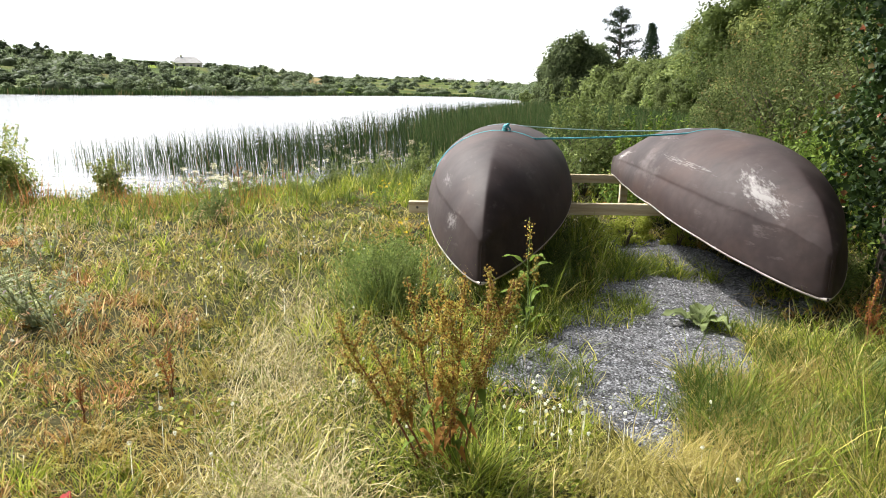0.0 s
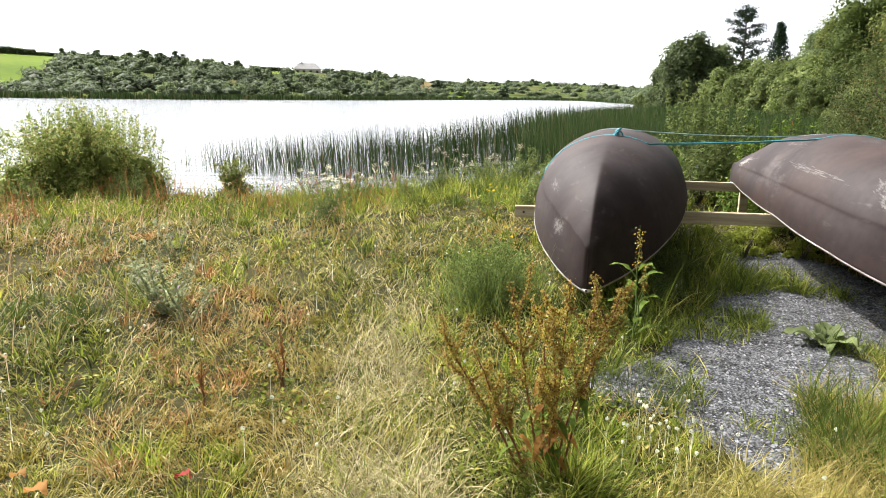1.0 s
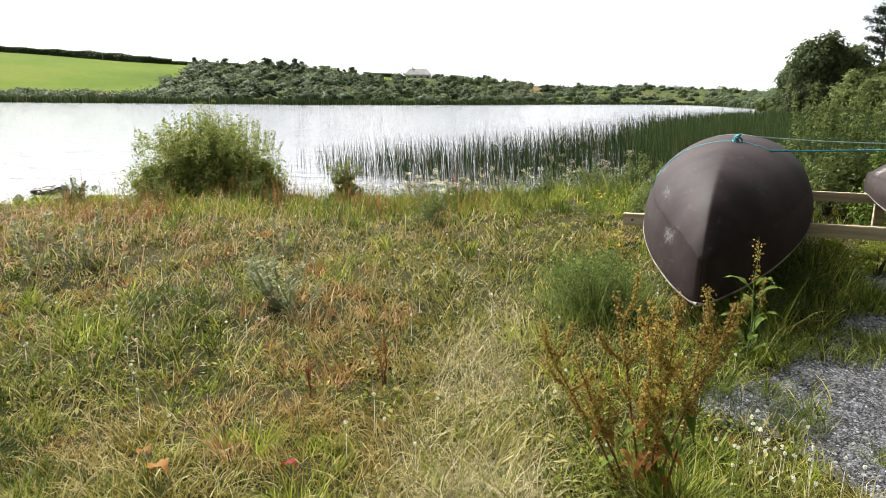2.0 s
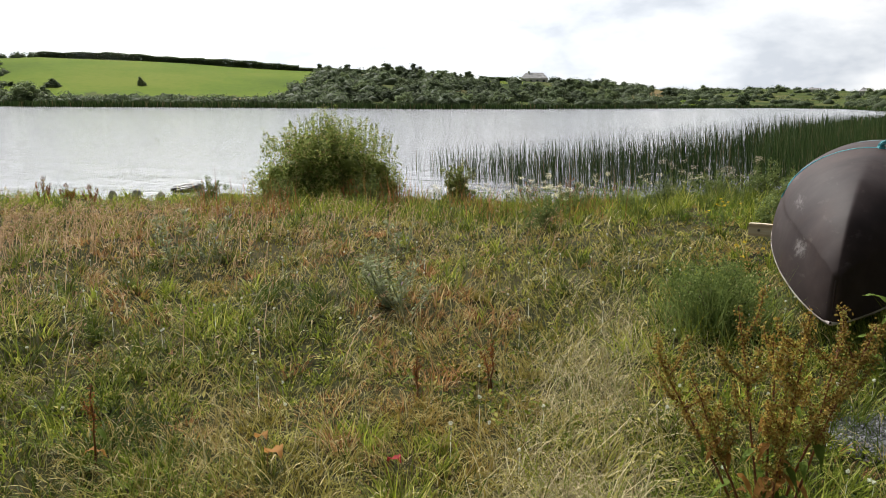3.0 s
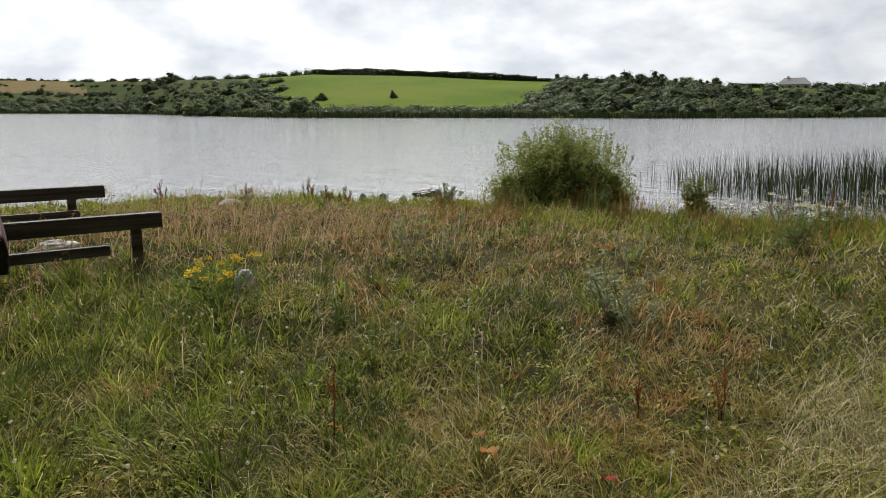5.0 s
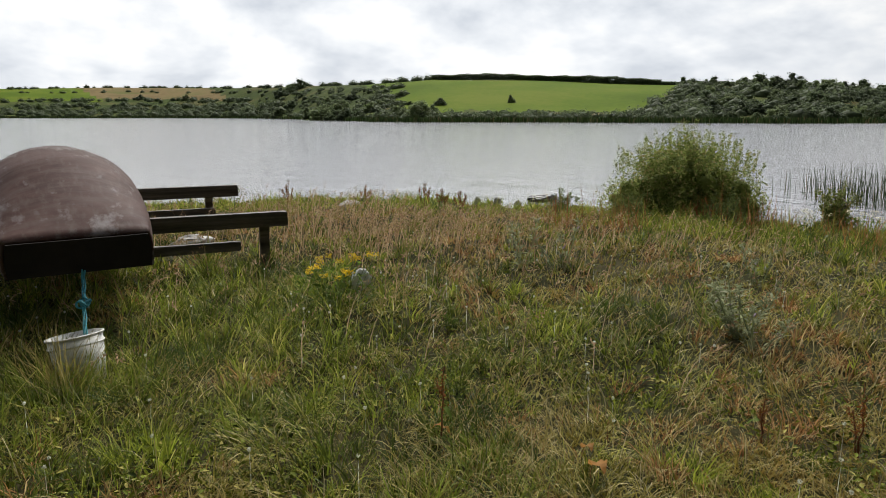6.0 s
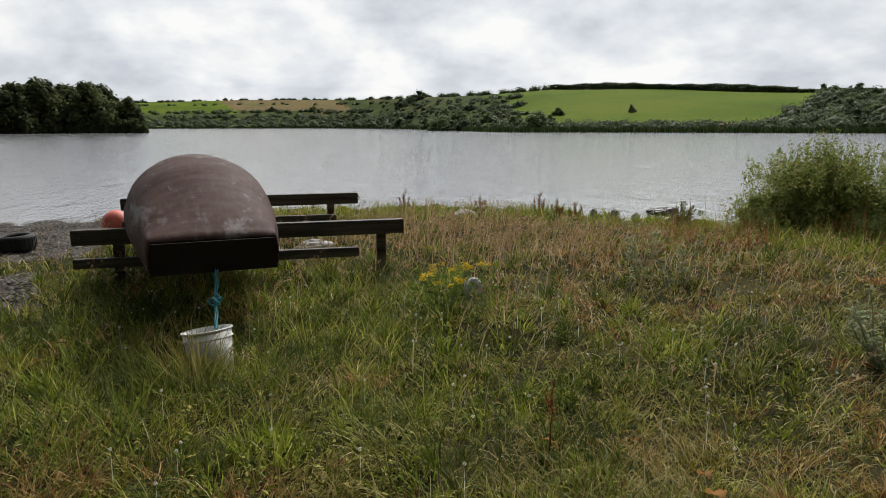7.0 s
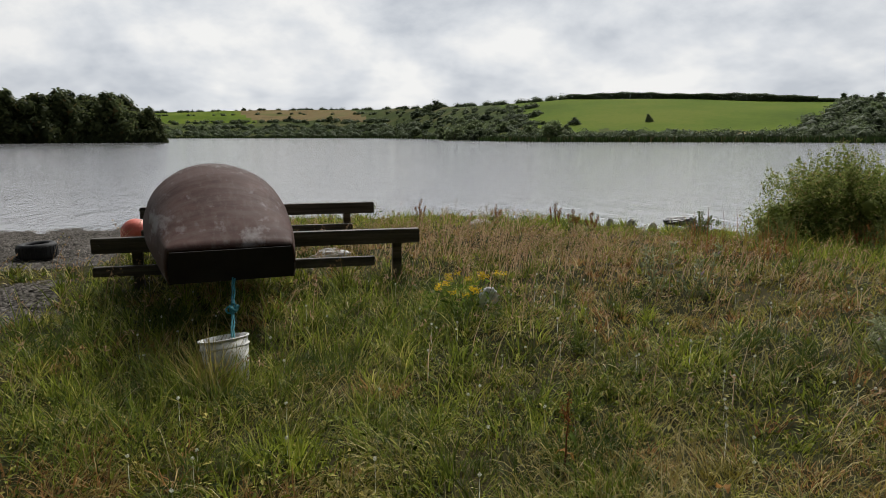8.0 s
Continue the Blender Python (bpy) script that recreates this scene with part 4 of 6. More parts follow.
lay("bent_stalks", x, y, clear_of(x, y) & (rng.uniform(0, 1, N) > 1.4 * gravel_share(x, y)), 0.30, 0.0036, 0.95, L_STRAW, "long pale grass stalks bent over", flop=2.2, segs=4)
# the same meadow underfoot and behind
x, y = polar_scatter(15000, 0, 360, 0.1, 2.0, 0.5)
lay("meadow_grass", x, y, np.ones(15000, bool), 0.12, 0.011, 0.95, L_GRASS, "mixed green and yellowing meadow grass", segs=2)
x, y = polar_scatter(34000, 106, 319, 1.7, 10, 0.6)
lay("meadow_grass", x, y, np.ones(34000, bool), 0.12, 0.012, 0.95, L_GRASS, "mixed green and yellowing meadow grass", segs=2)
x, y, hd, tone = tufts(3200, 106, 318, 1.6, 14, 0.6, 12, 0.1)
lay("meadow_grass", x, y, np.ones(len(x), bool), 0.16, 0.014, 0.9, L_GRASS, "mixed green and yellowing meadow grass", heading=hd, scale=tone, segs=2)
# bleached, flattened path
x, y, hd, tone = tufts(2800, 0, 34, 1.6, 7.5, "log", 18, 0.09)
lay("dry_grass", x, y, rng.uniform(0, 1, len(x)) < 1.25 * straw_share(x, y) - 0.12, 0.22, 0.0048, 1.1, L_STRAW, "flattened bleached dry grass", heading=hd * 0.7 - 1.2, scale=tone, segs=4, flop=0.8)
cx, cy = rng.normal(0.82, 0.26, 60), rng.normal(2.42, 0.09, 60)
a, d = rng.uniform(0, 6.283, (60, 26)), np.abs(rng.normal(0, 0.07, (60, 26)))
lay("dry_grass", (cx[:, None] + np.cos(a) * d).ravel(), (cy[:, None] + np.sin(a) * d).ravel(), np.ones(60 * 26, bool), 0.24, 0.0045, 1.1, L_MAT, "flattened bleached dry grass", heading=a.ravel() * 0.3 - 0.6)
N = 2200
x, y = polar_scatter(N, -42, 112, 1.7, 14, "log")
lay("dry_stalks", x, y, clear_of(x, y) & (rng.uniform(0, 1, N) > gravel_share(x, y)), 0.19, 0.0045, 0.9, L_STRAW, "scattered dry grass stalks", flop=2.0)
# seeding grasses, pink brown, thick along the bank
N = 24000
x, y = polar_scatter(N, 18, 108, 3.5, 15.5, 0.6)
k = clear_of(x, y) & (rng.uniform(0, 1, N) < 0.06 * (np.hypot(x, y) < 11) + 0.7 * seed_share(x, y))
sx, sy = x[k], y[k]
n = len(sx)
low_bank = (np.degrees(np.arctan2(-sx, sy)) < 60) & (np.hypot(sx, sy) > 8.5)
hd, ht = rng.normal(0.5, 1.0, n), rng.uniform(0.28, 0.52, n) * np.where(low_bank, 0.6, 1.0) * np.clip(0.35 + 0.13 * (tab(NEAR_SHORE, np.degrees(np.arctan2(-sx, sy))) - np.hypot(sx, sy)), 0.4, 1)
ln = np.clip(rng.normal(0.6, 0.2, n), 0.15, 1.1)
base = np.stack([sx, sy, ground_z(sx, sy) - 0.01], 1)
stalks = blades(base, ht, 0.005 * np.clip(np.hypot(sx, sy) / 5, 1, 2), ln, hd, 4, 1.6, 0.0)
heads = []
for q in range(7):
    p = arc(base, ht, ln, hd, 1.6, 1.0 - 0.04 * q)
    heads.append(leaves(p + rng.normal(0, 0.009, (n, 3)), rng.normal(0, 1, (n, 3)), 0.036, 0.010))
v, f = join([stalks] + heads)
tagged(new("seeding_grass", mesh_from("seeding_grass", v, f, L_SEED)), "tall pinkish brown seeding grass bending in the breeze", "grass", kind="stuff")
# tall growth along the top of the bank
x, y, hd, tone = tufts(1000, 2, 41, 9.0, 13.0, 0.9, 15, 0.10)
u = region(x, y, 0.9, 1.6)
lay("bank_grass", x, y, clear_of(x, y) & (u > 0.52), 0.34, 0.0042, 0.65, L_LUSH, "tall green grass along the lake bank", heading=hd, scale=tone)
lay("bank_grass", x, y, clear_of(x, y) & (u < 0.40), 0.30, 0.0042, 0.7, L_BRIGHT, "tall fresh grass along the lake bank", heading=hd, scale=tone)
x, y, hd, tone = tufts(620, 42, 88, 11.2, 15.4, 0.8, 15, 0.10)
lay("bank_grass", x, y, clear_of(x, y), 0.27, 0.0048, 0.75, L_BRIGHT, "short fresh grass along the lake bank", heading=hd, scale=tone)
# rust red sorrel near the water
x, y, hd, tone = tufts(560, 12, 48, 8.6, 12.8, 0.9, 6, 0.2)
lay("red_sorrel", x, y, clear_of(x, y) & (region(x, y, 3.1, 1.5) + rng.normal(0, 0.08, len(x)) > 0.54), 0.42, 0.0042, 0.35, L_SORREL, "rusty red sorrel stalks on the bank", "weeds", heading=hd, scale=tone)
# low broad leaves of clover and plantain in the sward
N = 44000
x, y = polar_scatter(N, -40, 108, 1.7, 11, "log")
k = clear_of(x, y) & (np.sin(1.1 * x - 0.6 * y + 1) * np.sin(1.4 * y + 0.5 * x) > -0.1) & (gravel_share(x, y) < 0.6) & (straw_share(x, y) < 0.3)
x, y = x[k], y[k]
v, f = leaves(np.stack([x, y, ground_z(x, y) + rng.uniform(0.02, 0.09, len(x))], 1), np.tile([0, 0, 1.0], (len(x), 1)), rng.uniform(0.02, 0.055, len(x)), rng.uniform(0.009, 0.02, len(x)))
tagged(new("clover_leaves", mesh_from("clover_leaves", v, f, L_CLOVER)), "low clover and plantain leaves among the grass", "weeds", kind="stuff")

# gravel bed and loose stones
gx1, gy1 = np.meshgrid(np.linspace(-0.3, 3.4, 75), np.linspace(2.2, 7.4, 105), indexing="ij")
share = gravel_share(gx1, gy1)
gz1 = ground_z(gx1, gy1) + 0.012 * share - 0.03 * (share < 0.25)
na1, nr1 = gx1.shape
i, j = np.meshgrid(np.arange(na1 - 1), np.arange(nr1 - 1), indexing="ij")
k = (i * nr1 + j).ravel()
k = k[share[:-1, :-1].ravel() > 0.02]
bed = new("gravel_bed", mesh_from("gravel_bed", np.stack([gx1, gy1, gz1], -1).reshape(-1, 3), np.stack([k, k + nr1, k + nr1 + 1, k + 1], 1), M_GRAVEL, smooth=True))
tagged(bed, "patch of pale grey gravel under the upturned boats", "gravel", kind="structure")


def pebbles(name, x, y, lo, hi, mat, label, category):
    n = len(x)
    ov = np.array([(1, 0, 0), (0, 1, 0), (-1, 0, 0), (0, -1, 0), (0, 0, 0.8)], float)
    of = np.array([(0, 1, 4), (1, 2, 4), (2, 3, 4), (3, 0, 4)])
    sz = rng.uniform(lo, hi, n)
    ang = rng.uniform(0, 6.283, n)
    p = ov[None] * sz[:, None, None] * rng.uniform(0.6, 1.3, (n, 5, 3))
    q = p.copy()
    q[:, :, 0] = p[:, :, 0] * np.cos(ang)[:, None] - p[:, :, 1] * np.sin(ang)[:, None]
    q[:, :, 1] = p[:, :, 0] * np.sin(ang)[:, None] + p[:, :, 1] * np.cos(ang)[:, None]
    q += np.stack([x, y, ground_z(x, y) + 0.012], 1)[:, None]
    f = (np.arange(n)[:, None, None] * 5 + of[None]).reshape(-1, 3)
    return tagged(new(name, mesh_from(name, q.reshape(-1, 3), f, mat)), label, category, kind="stuff")


x, y = scatter(26000, -0.2, 3.3, 2.4, 7.2)
k = rng.uniform(0, 1, len(x)) < gravel_share(x, y)
pebbles("loose_gravel", x[k], y[k], 0.004, 0.011, M_STONE, "loose pale grey limestone chippings", "gravel")
x, y = polar_scatter(17000, 92, 110, 6.2, 16.5, 0.8)
k = ~clear_of(x, y)
pebbles("shore_shingle", x[k], y[k], 0.008, 0.024, M_SHINGLE, "grey brown shingle on the lake beach", "shingle")

# ---- rushes in the shallows ----
N = 21000
az = rng.uniform(-24, 33, N)
near = np.interp(az, [-24, -10, -3, 4, 13.7, 22, 30, 33], [30, 21, 18.0, 16.6, 15.2, 15.6, 17.6, 18.4])
farr = np.interp(az, [-24, -18, -8, 0, 4, 8, 14, 22, 28, 33], [60, 95, 105, 60, 34, 27, 23.5, 21.5, 20.5, 20.0])
r = near + (farr - near) * rng.uniform(0, 1, N) ** 1.3
clump = 0.8 + 0.2 * np.sin(az * 5.3 + r) * np.sin(az * 2.3 + 0.7 * r + 1)
dens = np.interp(az, [-24, -2, 3, 8, 16, 22, 26, 29, 33], [1, 1, 0.9, 0.7, 0.5, 0.34, 0.16, 0.04, 0.0]) * clump
k = rng.uniform(0, 1, N) < dens
az, r = np.radians(az[k]), r[k]
n = len(az)
tall = rng.uniform(0.75, 1.75, n) * np.interp(np.degrees(az), [4, 14, 24, 30], [0.95, 0.74, 0.64, 0.55])
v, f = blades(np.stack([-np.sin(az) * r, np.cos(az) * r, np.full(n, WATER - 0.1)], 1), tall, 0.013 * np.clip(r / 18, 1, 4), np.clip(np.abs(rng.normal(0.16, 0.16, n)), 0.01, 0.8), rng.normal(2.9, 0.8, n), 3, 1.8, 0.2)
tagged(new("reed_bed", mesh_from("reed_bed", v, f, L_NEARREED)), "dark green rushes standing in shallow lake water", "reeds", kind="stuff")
N = 42000
az = rng.uniform(-23, 3, N)
near = np.interp(az, [-23, -10, -3, 3], [32, 20, 19, 18])
farr = np.interp(az, [-23, -18, -8, -2, 3], [70, 95, 108, 62, 28])
r = near * (farr / near) ** rng.uniform(0, 1, N)
k = rng.uniform(0, 1, N) < np.interp(az, [-23, -6, 3], [1, 1, 0.1])
az, r = az[k], r[k]
N = len(az)
ar = np.radians(az)
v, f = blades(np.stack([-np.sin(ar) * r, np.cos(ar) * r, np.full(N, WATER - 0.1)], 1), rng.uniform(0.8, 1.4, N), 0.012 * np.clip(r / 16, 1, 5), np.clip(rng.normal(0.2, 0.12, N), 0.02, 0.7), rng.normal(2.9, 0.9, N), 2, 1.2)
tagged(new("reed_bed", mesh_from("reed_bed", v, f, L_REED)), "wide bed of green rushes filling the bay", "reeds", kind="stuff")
# fringe of reeds along the far shore
N = 16000
az = rng.uniform(-8, 104, N)
r = tab(FAR_SHORE, az) + rng.uniform(-4, 3, N)
ar = np.radians(az)
v, f = blades(np.stack([-np.sin(ar) * r, np.cos(ar) * r, np.full(N, WATER - 0.1)], 1), rng.uniform(0.9, 2.0, N), 0.35 * r / 200, 0.15, rng.uniform(0, 6.28, N), 2, 1.2)
tagged(new("reed_fringe", mesh_from("reed_fringe", v, f, L_REED)), "dark fringe of reeds along the far shore", "reeds", kind="stuff")

# ---- shrubs and trees ----


def build_bush(name, label, width, height, n_lobes, per, leaf, leaf_mat, category="bush", group="", twigs=14, sprigs=0, core=0.0):
    th = empty_at(name, Matrix(), label, category, group)
    stems = []
    for q in range(twigs):
        a = rng.uniform(0, 6.283)
        tip = np.array([math.cos(a) * width * 0.38 * rng.uniform(0.3, 1), math.sin(a) * width * 0.38 * rng.uniform(0.3, 1), height * rng.uniform(0.45, 0.8)])
        p = np.array([tip * q2 * np.array([1, 1, 1]) + np.array([0, 0, 0.1 * height * math.sin(q2 * 3.1)]) for q2 in (0, 0.33, 0.66, 1.0)])
        p[0, 2] = -0.1
        stems.append(tube_arrays(p, np.array([1, 0.7, 0.4, 0.12]) * 0.009 * max(1, height), 5))
    sv, sf = join(stems)
    stuff(under(new("stem", mesh_from("stem", sv, sf, M_BARK)), th))
    c, r = lobes(n_lobes, width, height, min(width * 0.5, height) * 0.3)
    p, nn = crown_points(c, r, per)
    k = p[:, 2] > -0.05
    p, nn = p[k], nn[k]
    parts = [leaves(p, nn + np.array([0, 0, 0.3]), leaf * rng.uniform(0.7, 1.3, len(p)), leaf * 0.45)]
    for q in range(sprigs):
        a, rad = rng.uniform(0, 6.283), rng.uniform(0.0, 0.40) * width
        base = np.array([math.cos(a) * rad, math.sin(a) * rad, height * (0.72 - 0.8 * (rad / width) ** 2)])
        tip = base + np.array([math.cos(a) * 0.07, math.sin(a) * 0.07, rng.uniform(0.15, 0.62 - 0.6 * rad / width) * height])
        m2 = 36
        ss = rng.uniform(0, 1, m2)[:, None]
        pp = base + (tip - base) * ss + rng.normal(0, 0.018, (m2, 3))
        parts.append(leaves(pp, rng.normal(0, 1, (m2, 3)), leaf * 0.9, leaf * 0.35))
    if core:
        parts.append(cores(c, r * core))
    v, f = join(parts)
    stuff(under(new("crown", mesh_from("crown", v, f, leaf_mat)), th))
    return th


def build_tree(name, label, height, spread, n_lobes, per, leaf, leaf_mat, trunk_share=0.3, category="tree", group="", trunk=0.03, lump=0.32, core=0.7, stray=0.45):
    th = empty_at(name, Matrix(), label, category, group)
    tubes = []
    bend = rng.normal(0, 0.04 * height, 2)
    path = [(bend[0] * q * q, bend[1] * q * q, height * 0.6 * q - 0.3 * (q == 0)) for q in np.linspace(0, 1, 6)]
    tubes.append(tube_arrays(path, np.linspace(1, 0.25, 6) * trunk * height, 8))
    c, r = lobes(n_lobes, spread, height * (1 - trunk_share), min(spread * 0.5, height) * lump, height * trunk_share)
    for q in range(min(n_lobes, 9)):
        z0 = height * rng.uniform(0.2, 0.5)
        tubes.append(tube_arrays([(0, 0, z0), tuple(c[q] * np.array([0.5, 0.5, 0.45]) + np.array([0, 0, z0 * 0.55])), tuple(c[q])], np.array([0.4, 0.25, 0.08]) * trunk * height, 6))
    tv, tf = join(tubes)
    under(new("trunk", mesh_from("trunk", tv, tf, M_BARK)), th)
    p, nn = crown_points(c, r, per)
    k = p[:, 2] > -0.2
    p, nn = p[k], nn[k]
    v, f = join([leaves(p, nn + np.array([0, 0, 0.35]), leaf * rng.uniform(0.6, 1.4, len(p)), leaf * 0.6, stray=stray), cores(c, r * core)])
    stuff(under(new("crown", mesh_from("crown", v, f, leaf_mat)), th))
    return th


def scaled(x, y, z, s, turn=0.0, sz=None):
    return pose(x, y, z, 0, 0, turn) @ Matrix.Diagonal((s, s, sz or s, 1))


willow = build_bush("willow_bush", "bushy grey green willow growing at the water's edge", 3.0, 1.3, 100, 380, 0.058, L_WILLOW, sprigs=240, core=0.45)
bx, by = polar(37.2, 12.9)
willow.matrix_basis = pose(*on_ground(bx, by))
sm = build_bush("young_willow", "small leafy willow sapling on the bank", 0.8, 0.62, 18, 130, 0.06, L_WILLOW, sprigs=20)
bx, by = polar(26.6, 12.7)
sm.matrix_basis = pose(*on_ground(bx, by))
alder = build_bush("leafy_shrub", "bright green leafy shrub between the upturned boats", 1.7, 1.5, 34, 120, 0.08, L_LIGHTTREE, sprigs=40)
alder.matrix_basis = pose(*on_ground(2.1, 10.2))

# trees of the near bank
far_a = build_tree("broadleaf_tree", "dense dark green broadleaf tree on the lake bank", 10, 6.5, 50, 230, 0.4, L_BANK, 0.05, lump=0.42)
far_b = build_tree("willow_tree", "pale green rounded willow on the lake bank", 7, 7, 40, 220, 0.36, L_LIGHTTREE, 0.0)


far_c = build_tree("island_tree", "dark round-headed tree on the wooded island", 10, 8.0, 40, 60, 0.75, L_ISLAND, 0.0, group="island trees", core=0.7, stray=0.45)
# coarse tree for an unseen screen, added to block sky light from the right
hidden = build_tree("hedgerow_tree", "leafy green hedgerow tree of a bank row extended out of view", 9, 7.5, 46, 70, 0.5, L_TREE, 0.08, group="bank trees", lump=0.25, core=0.85)
near_tree = build_tree("hedgerow_tree", "leafy green hedgerow tree of a bank row extended out of view", 9, 7.5, 46, 620, 0.16, L_TREE, 0.08, group="bank trees", lump=0.25)
ash_tree = build_tree("bank_ash", "olive green ash tree on the bank", 9, 7, 40, 560, 0.16, L_OLIVE, 0.1, group="bank trees", lump=0.24)
near_sallow = build_tree("bank_willow", "dense pale green willow thicket on the bank", 5.5, 6, 44, 500, 0.13, L_LIGHTTREE, 0.0, group="bank trees", lump=0.25)


def plant(base, spots, sink=0.3, first=True):
    for q, (az, r, s) in enumerate(spots):
        px, py = polar(az, r)
        m = scaled(px, py, max(WATER, float(ground_z(px, py))) - sink, s, 67 * q)
        if q == 0 and first:
            base.matrix_basis = m
        else:
            copy_thing(base, m)


plant(far_a, [(-8.6, 118, 1.05), (-10.2, 112, 1.42), (-11.9, 114, 1.25), (-19.6, 84, 0.95)])
plant(ash_tree, [(-22.2, 56, 1.15), (-26.4, 42, 1.1), (-31.5, 30, 1.0), (-20.4, 68, 0.95)])
plant(near_tree, [(-21.2, 62, 1.05), (-24.2, 46, 1.25), (-29.0, 36, 1.15), (-34.5, 26, 1.1)])
# added out of view, from the right round to behind the eye
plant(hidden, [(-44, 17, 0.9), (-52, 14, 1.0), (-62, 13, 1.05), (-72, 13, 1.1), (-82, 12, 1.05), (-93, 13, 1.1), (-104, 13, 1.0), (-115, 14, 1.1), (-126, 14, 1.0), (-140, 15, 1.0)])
plant(far_b, [(-12.6, 96, 1.1), (-14.6, 86, 1.02), (-16.6, 78, 1.0), (-18.4, 66, 0.95), (-15.8, 100, 1.25), (-7.6, 135, 0.55), (-6.6, 170, 0.55), (-17.4, 92, 1.3), (-13.6, 112, 1.3)])
plant(near_sallow, [(-19.9, 48, 0.9), (-21.8, 37, 0.8), (-24.2, 28, 0.75), (-27, 23, 0.75), (-31, 19, 0.75), (-18.4, 58, 0.95)])

# pine and cypress standing above the bank
pine = empty_at("scots_pine", pose(*on_ground(*polar(-13.8, 125)), 0, 0, 0), "tall open-crowned dark pine above the bank trees", "tree")
zt = 15.6
v, f = tube_arrays([(0, 0, -0.5), (0.2, 0, 6), (0.1, 0.1, 11), (0, 0, zt)], [0.28, 0.22, 0.15, 0.04], 8)
under(new("trunk", mesh_from("trunk", v, f, M_BARK)), pine)
bits, limbs = [], []
for q in range(30):
    z = 6.5 + 9 * (q / 29)
    a = q * 2.4
    reach = rng.uniform(1.6, 4.2) * (1.1 - 0.75 * ((z - 6.5) / 9.5) ** 2)
    tip = np.array([math.cos(a) * reach, math.sin(a) * reach, z + rng.uniform(0, 0.8)])
    limbs.append(tube_arrays([(0, 0, z - 0.5), tuple(tip * np.array([0.5, 0.5, 1]) - np.array([0, 0, 0.15])), tuple(tip)], [0.09, 0.06, 0.03], 5))
    along = rng.uniform(0.35, 1.1, 150)[:, None]
    p = np.array([0, 0, z - 0.3]) * (1 - along) + tip * along + rng.normal(0, 1, (150, 3)) * np.array([0.42, 0.42, 0.24])
    bits.append(leaves(p, np.tile([0, 0, 1.0], (150, 1)) + rng.normal(0, 0.5, (150, 3)), 0.46, 0.17))
v, f = join(limbs)
under(new("limbs", mesh_from("limbs", v, f, M_BARK)), pine)
v, f = join(bits)
stuff(under(new("crown", mesh_from("crown", v, f, L_DARK)), pine))
cyp = empty_at("cypress", pose(*on_ground(*polar(-16.2, 120))), "narrow dark conical conifer above the bank trees", "tree")
v, f = tube_arrays([(0, 0, -0.5), (0, 0, 6), (0, 0, 11)], [0.25, 0.15, 0.04], 7)
under(new("trunk", mesh_from("trunk", v, f, M_BARK)), cyp)
zz = np.linspace(1.0, 10.2, 26)
cr = np.clip(2.9 * (1 - (zz - 1) / 11.2), 0.2, 2.9)
c = np.stack([rng.normal(0, 0.12, 26) * cr, rng.normal(0, 0.12, 26) * cr, zz], 1)
p, nn = crown_points(c, cr, 150)
v, f = leaves(p, nn + np.array([0, 0, 0.6]), 0.4, 0.2)
stuff(under(new("crown", mesh_from("crown", v, f, L_DARK)), cyp))

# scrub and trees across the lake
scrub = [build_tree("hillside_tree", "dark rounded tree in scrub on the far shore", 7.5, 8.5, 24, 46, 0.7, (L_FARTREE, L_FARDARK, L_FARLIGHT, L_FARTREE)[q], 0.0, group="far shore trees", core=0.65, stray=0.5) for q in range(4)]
spots = []
R2 = random.Random(5)


def belt(n, a0, a1, s0, s1, size0, size1, into=None):
    for _ in range(n):
        az = R2.uniform(a0, a1)
        s = R2.uniform(s0, s1)
        rf, rs = tab(FAR_SHORE, az), tab(RIDGE, az, 2)
        (spots if into is None else into).append((az, rf + (rs - rf) * s, R2.uniform(size0, size1)))


belt(76, 13.5, 37.5, 0.02, 0.5, 0.6, 1.05)
belt(60, 14, 38, 0.35, 0.92, 0.6, 1.05)
belt(14, 25, 38, 0.85, 1.0, 0.6, 1.0)
belt(12, 37, 62, 0.03, 0.10, 0.3, 0.6)
belt(5, 56, 61, 0.08, 0.4, 0.35, 0.7)
belt(22, 60, 67, 0.02, 0.6, 0.4, 0.9)
belt(18, 64, 76, 0.02, 0.3, 0.8, 1.4)
belt(28, 72, 104, 0.01, 0.3, 1.0, 1.7)
belt(12, 72, 104, 0.40, 0.55, 0.7, 1.3)
belt(8, 70, 104, 0.92, 1.0, 0.6, 1.2)
belt(14, -9, 13, 0.02, 0.7, 0.8, 1.6)
# trees that stand out singly
spots += [(18.6, 262, 1.45), (17.9, 266, 1.3), (16.5, 268, 1.35), (16.0, 275, 1.1), (69.3, 540, 2.1), (68.6, 545, 1.7), (70.1, 548, 1.6), (67.0, 275, 1.5), (66.3, 270, 1.45), (65.7, 266, 1.2), (65.0, 262, 0.9), (58.9, 222, 1.15), (58.3, 228, 0.9), (57.7, 240, 0.6), (49.4, 212, 0.72), (48.9, 213, 0.6), (41.5, 212, 0.8), (41.0, 214, 0.6), (30.2, 318, 1.3), (27.5, 325, 1.1), (33.4, 322, 1.2), (32.2, 322, 1.5), (31.3, 325, 1.1), (28.7, 326, 0.9), (34.6, 326, 0.9), (26.0, 322, 1.1), (15.0, 392, 1.3), (14.4, 380, 1.2), (13.2, 440, 1.2)]
spots = [p for p in spots if not (19.3 < p[0] < 25.2 and p[1] > 285)]
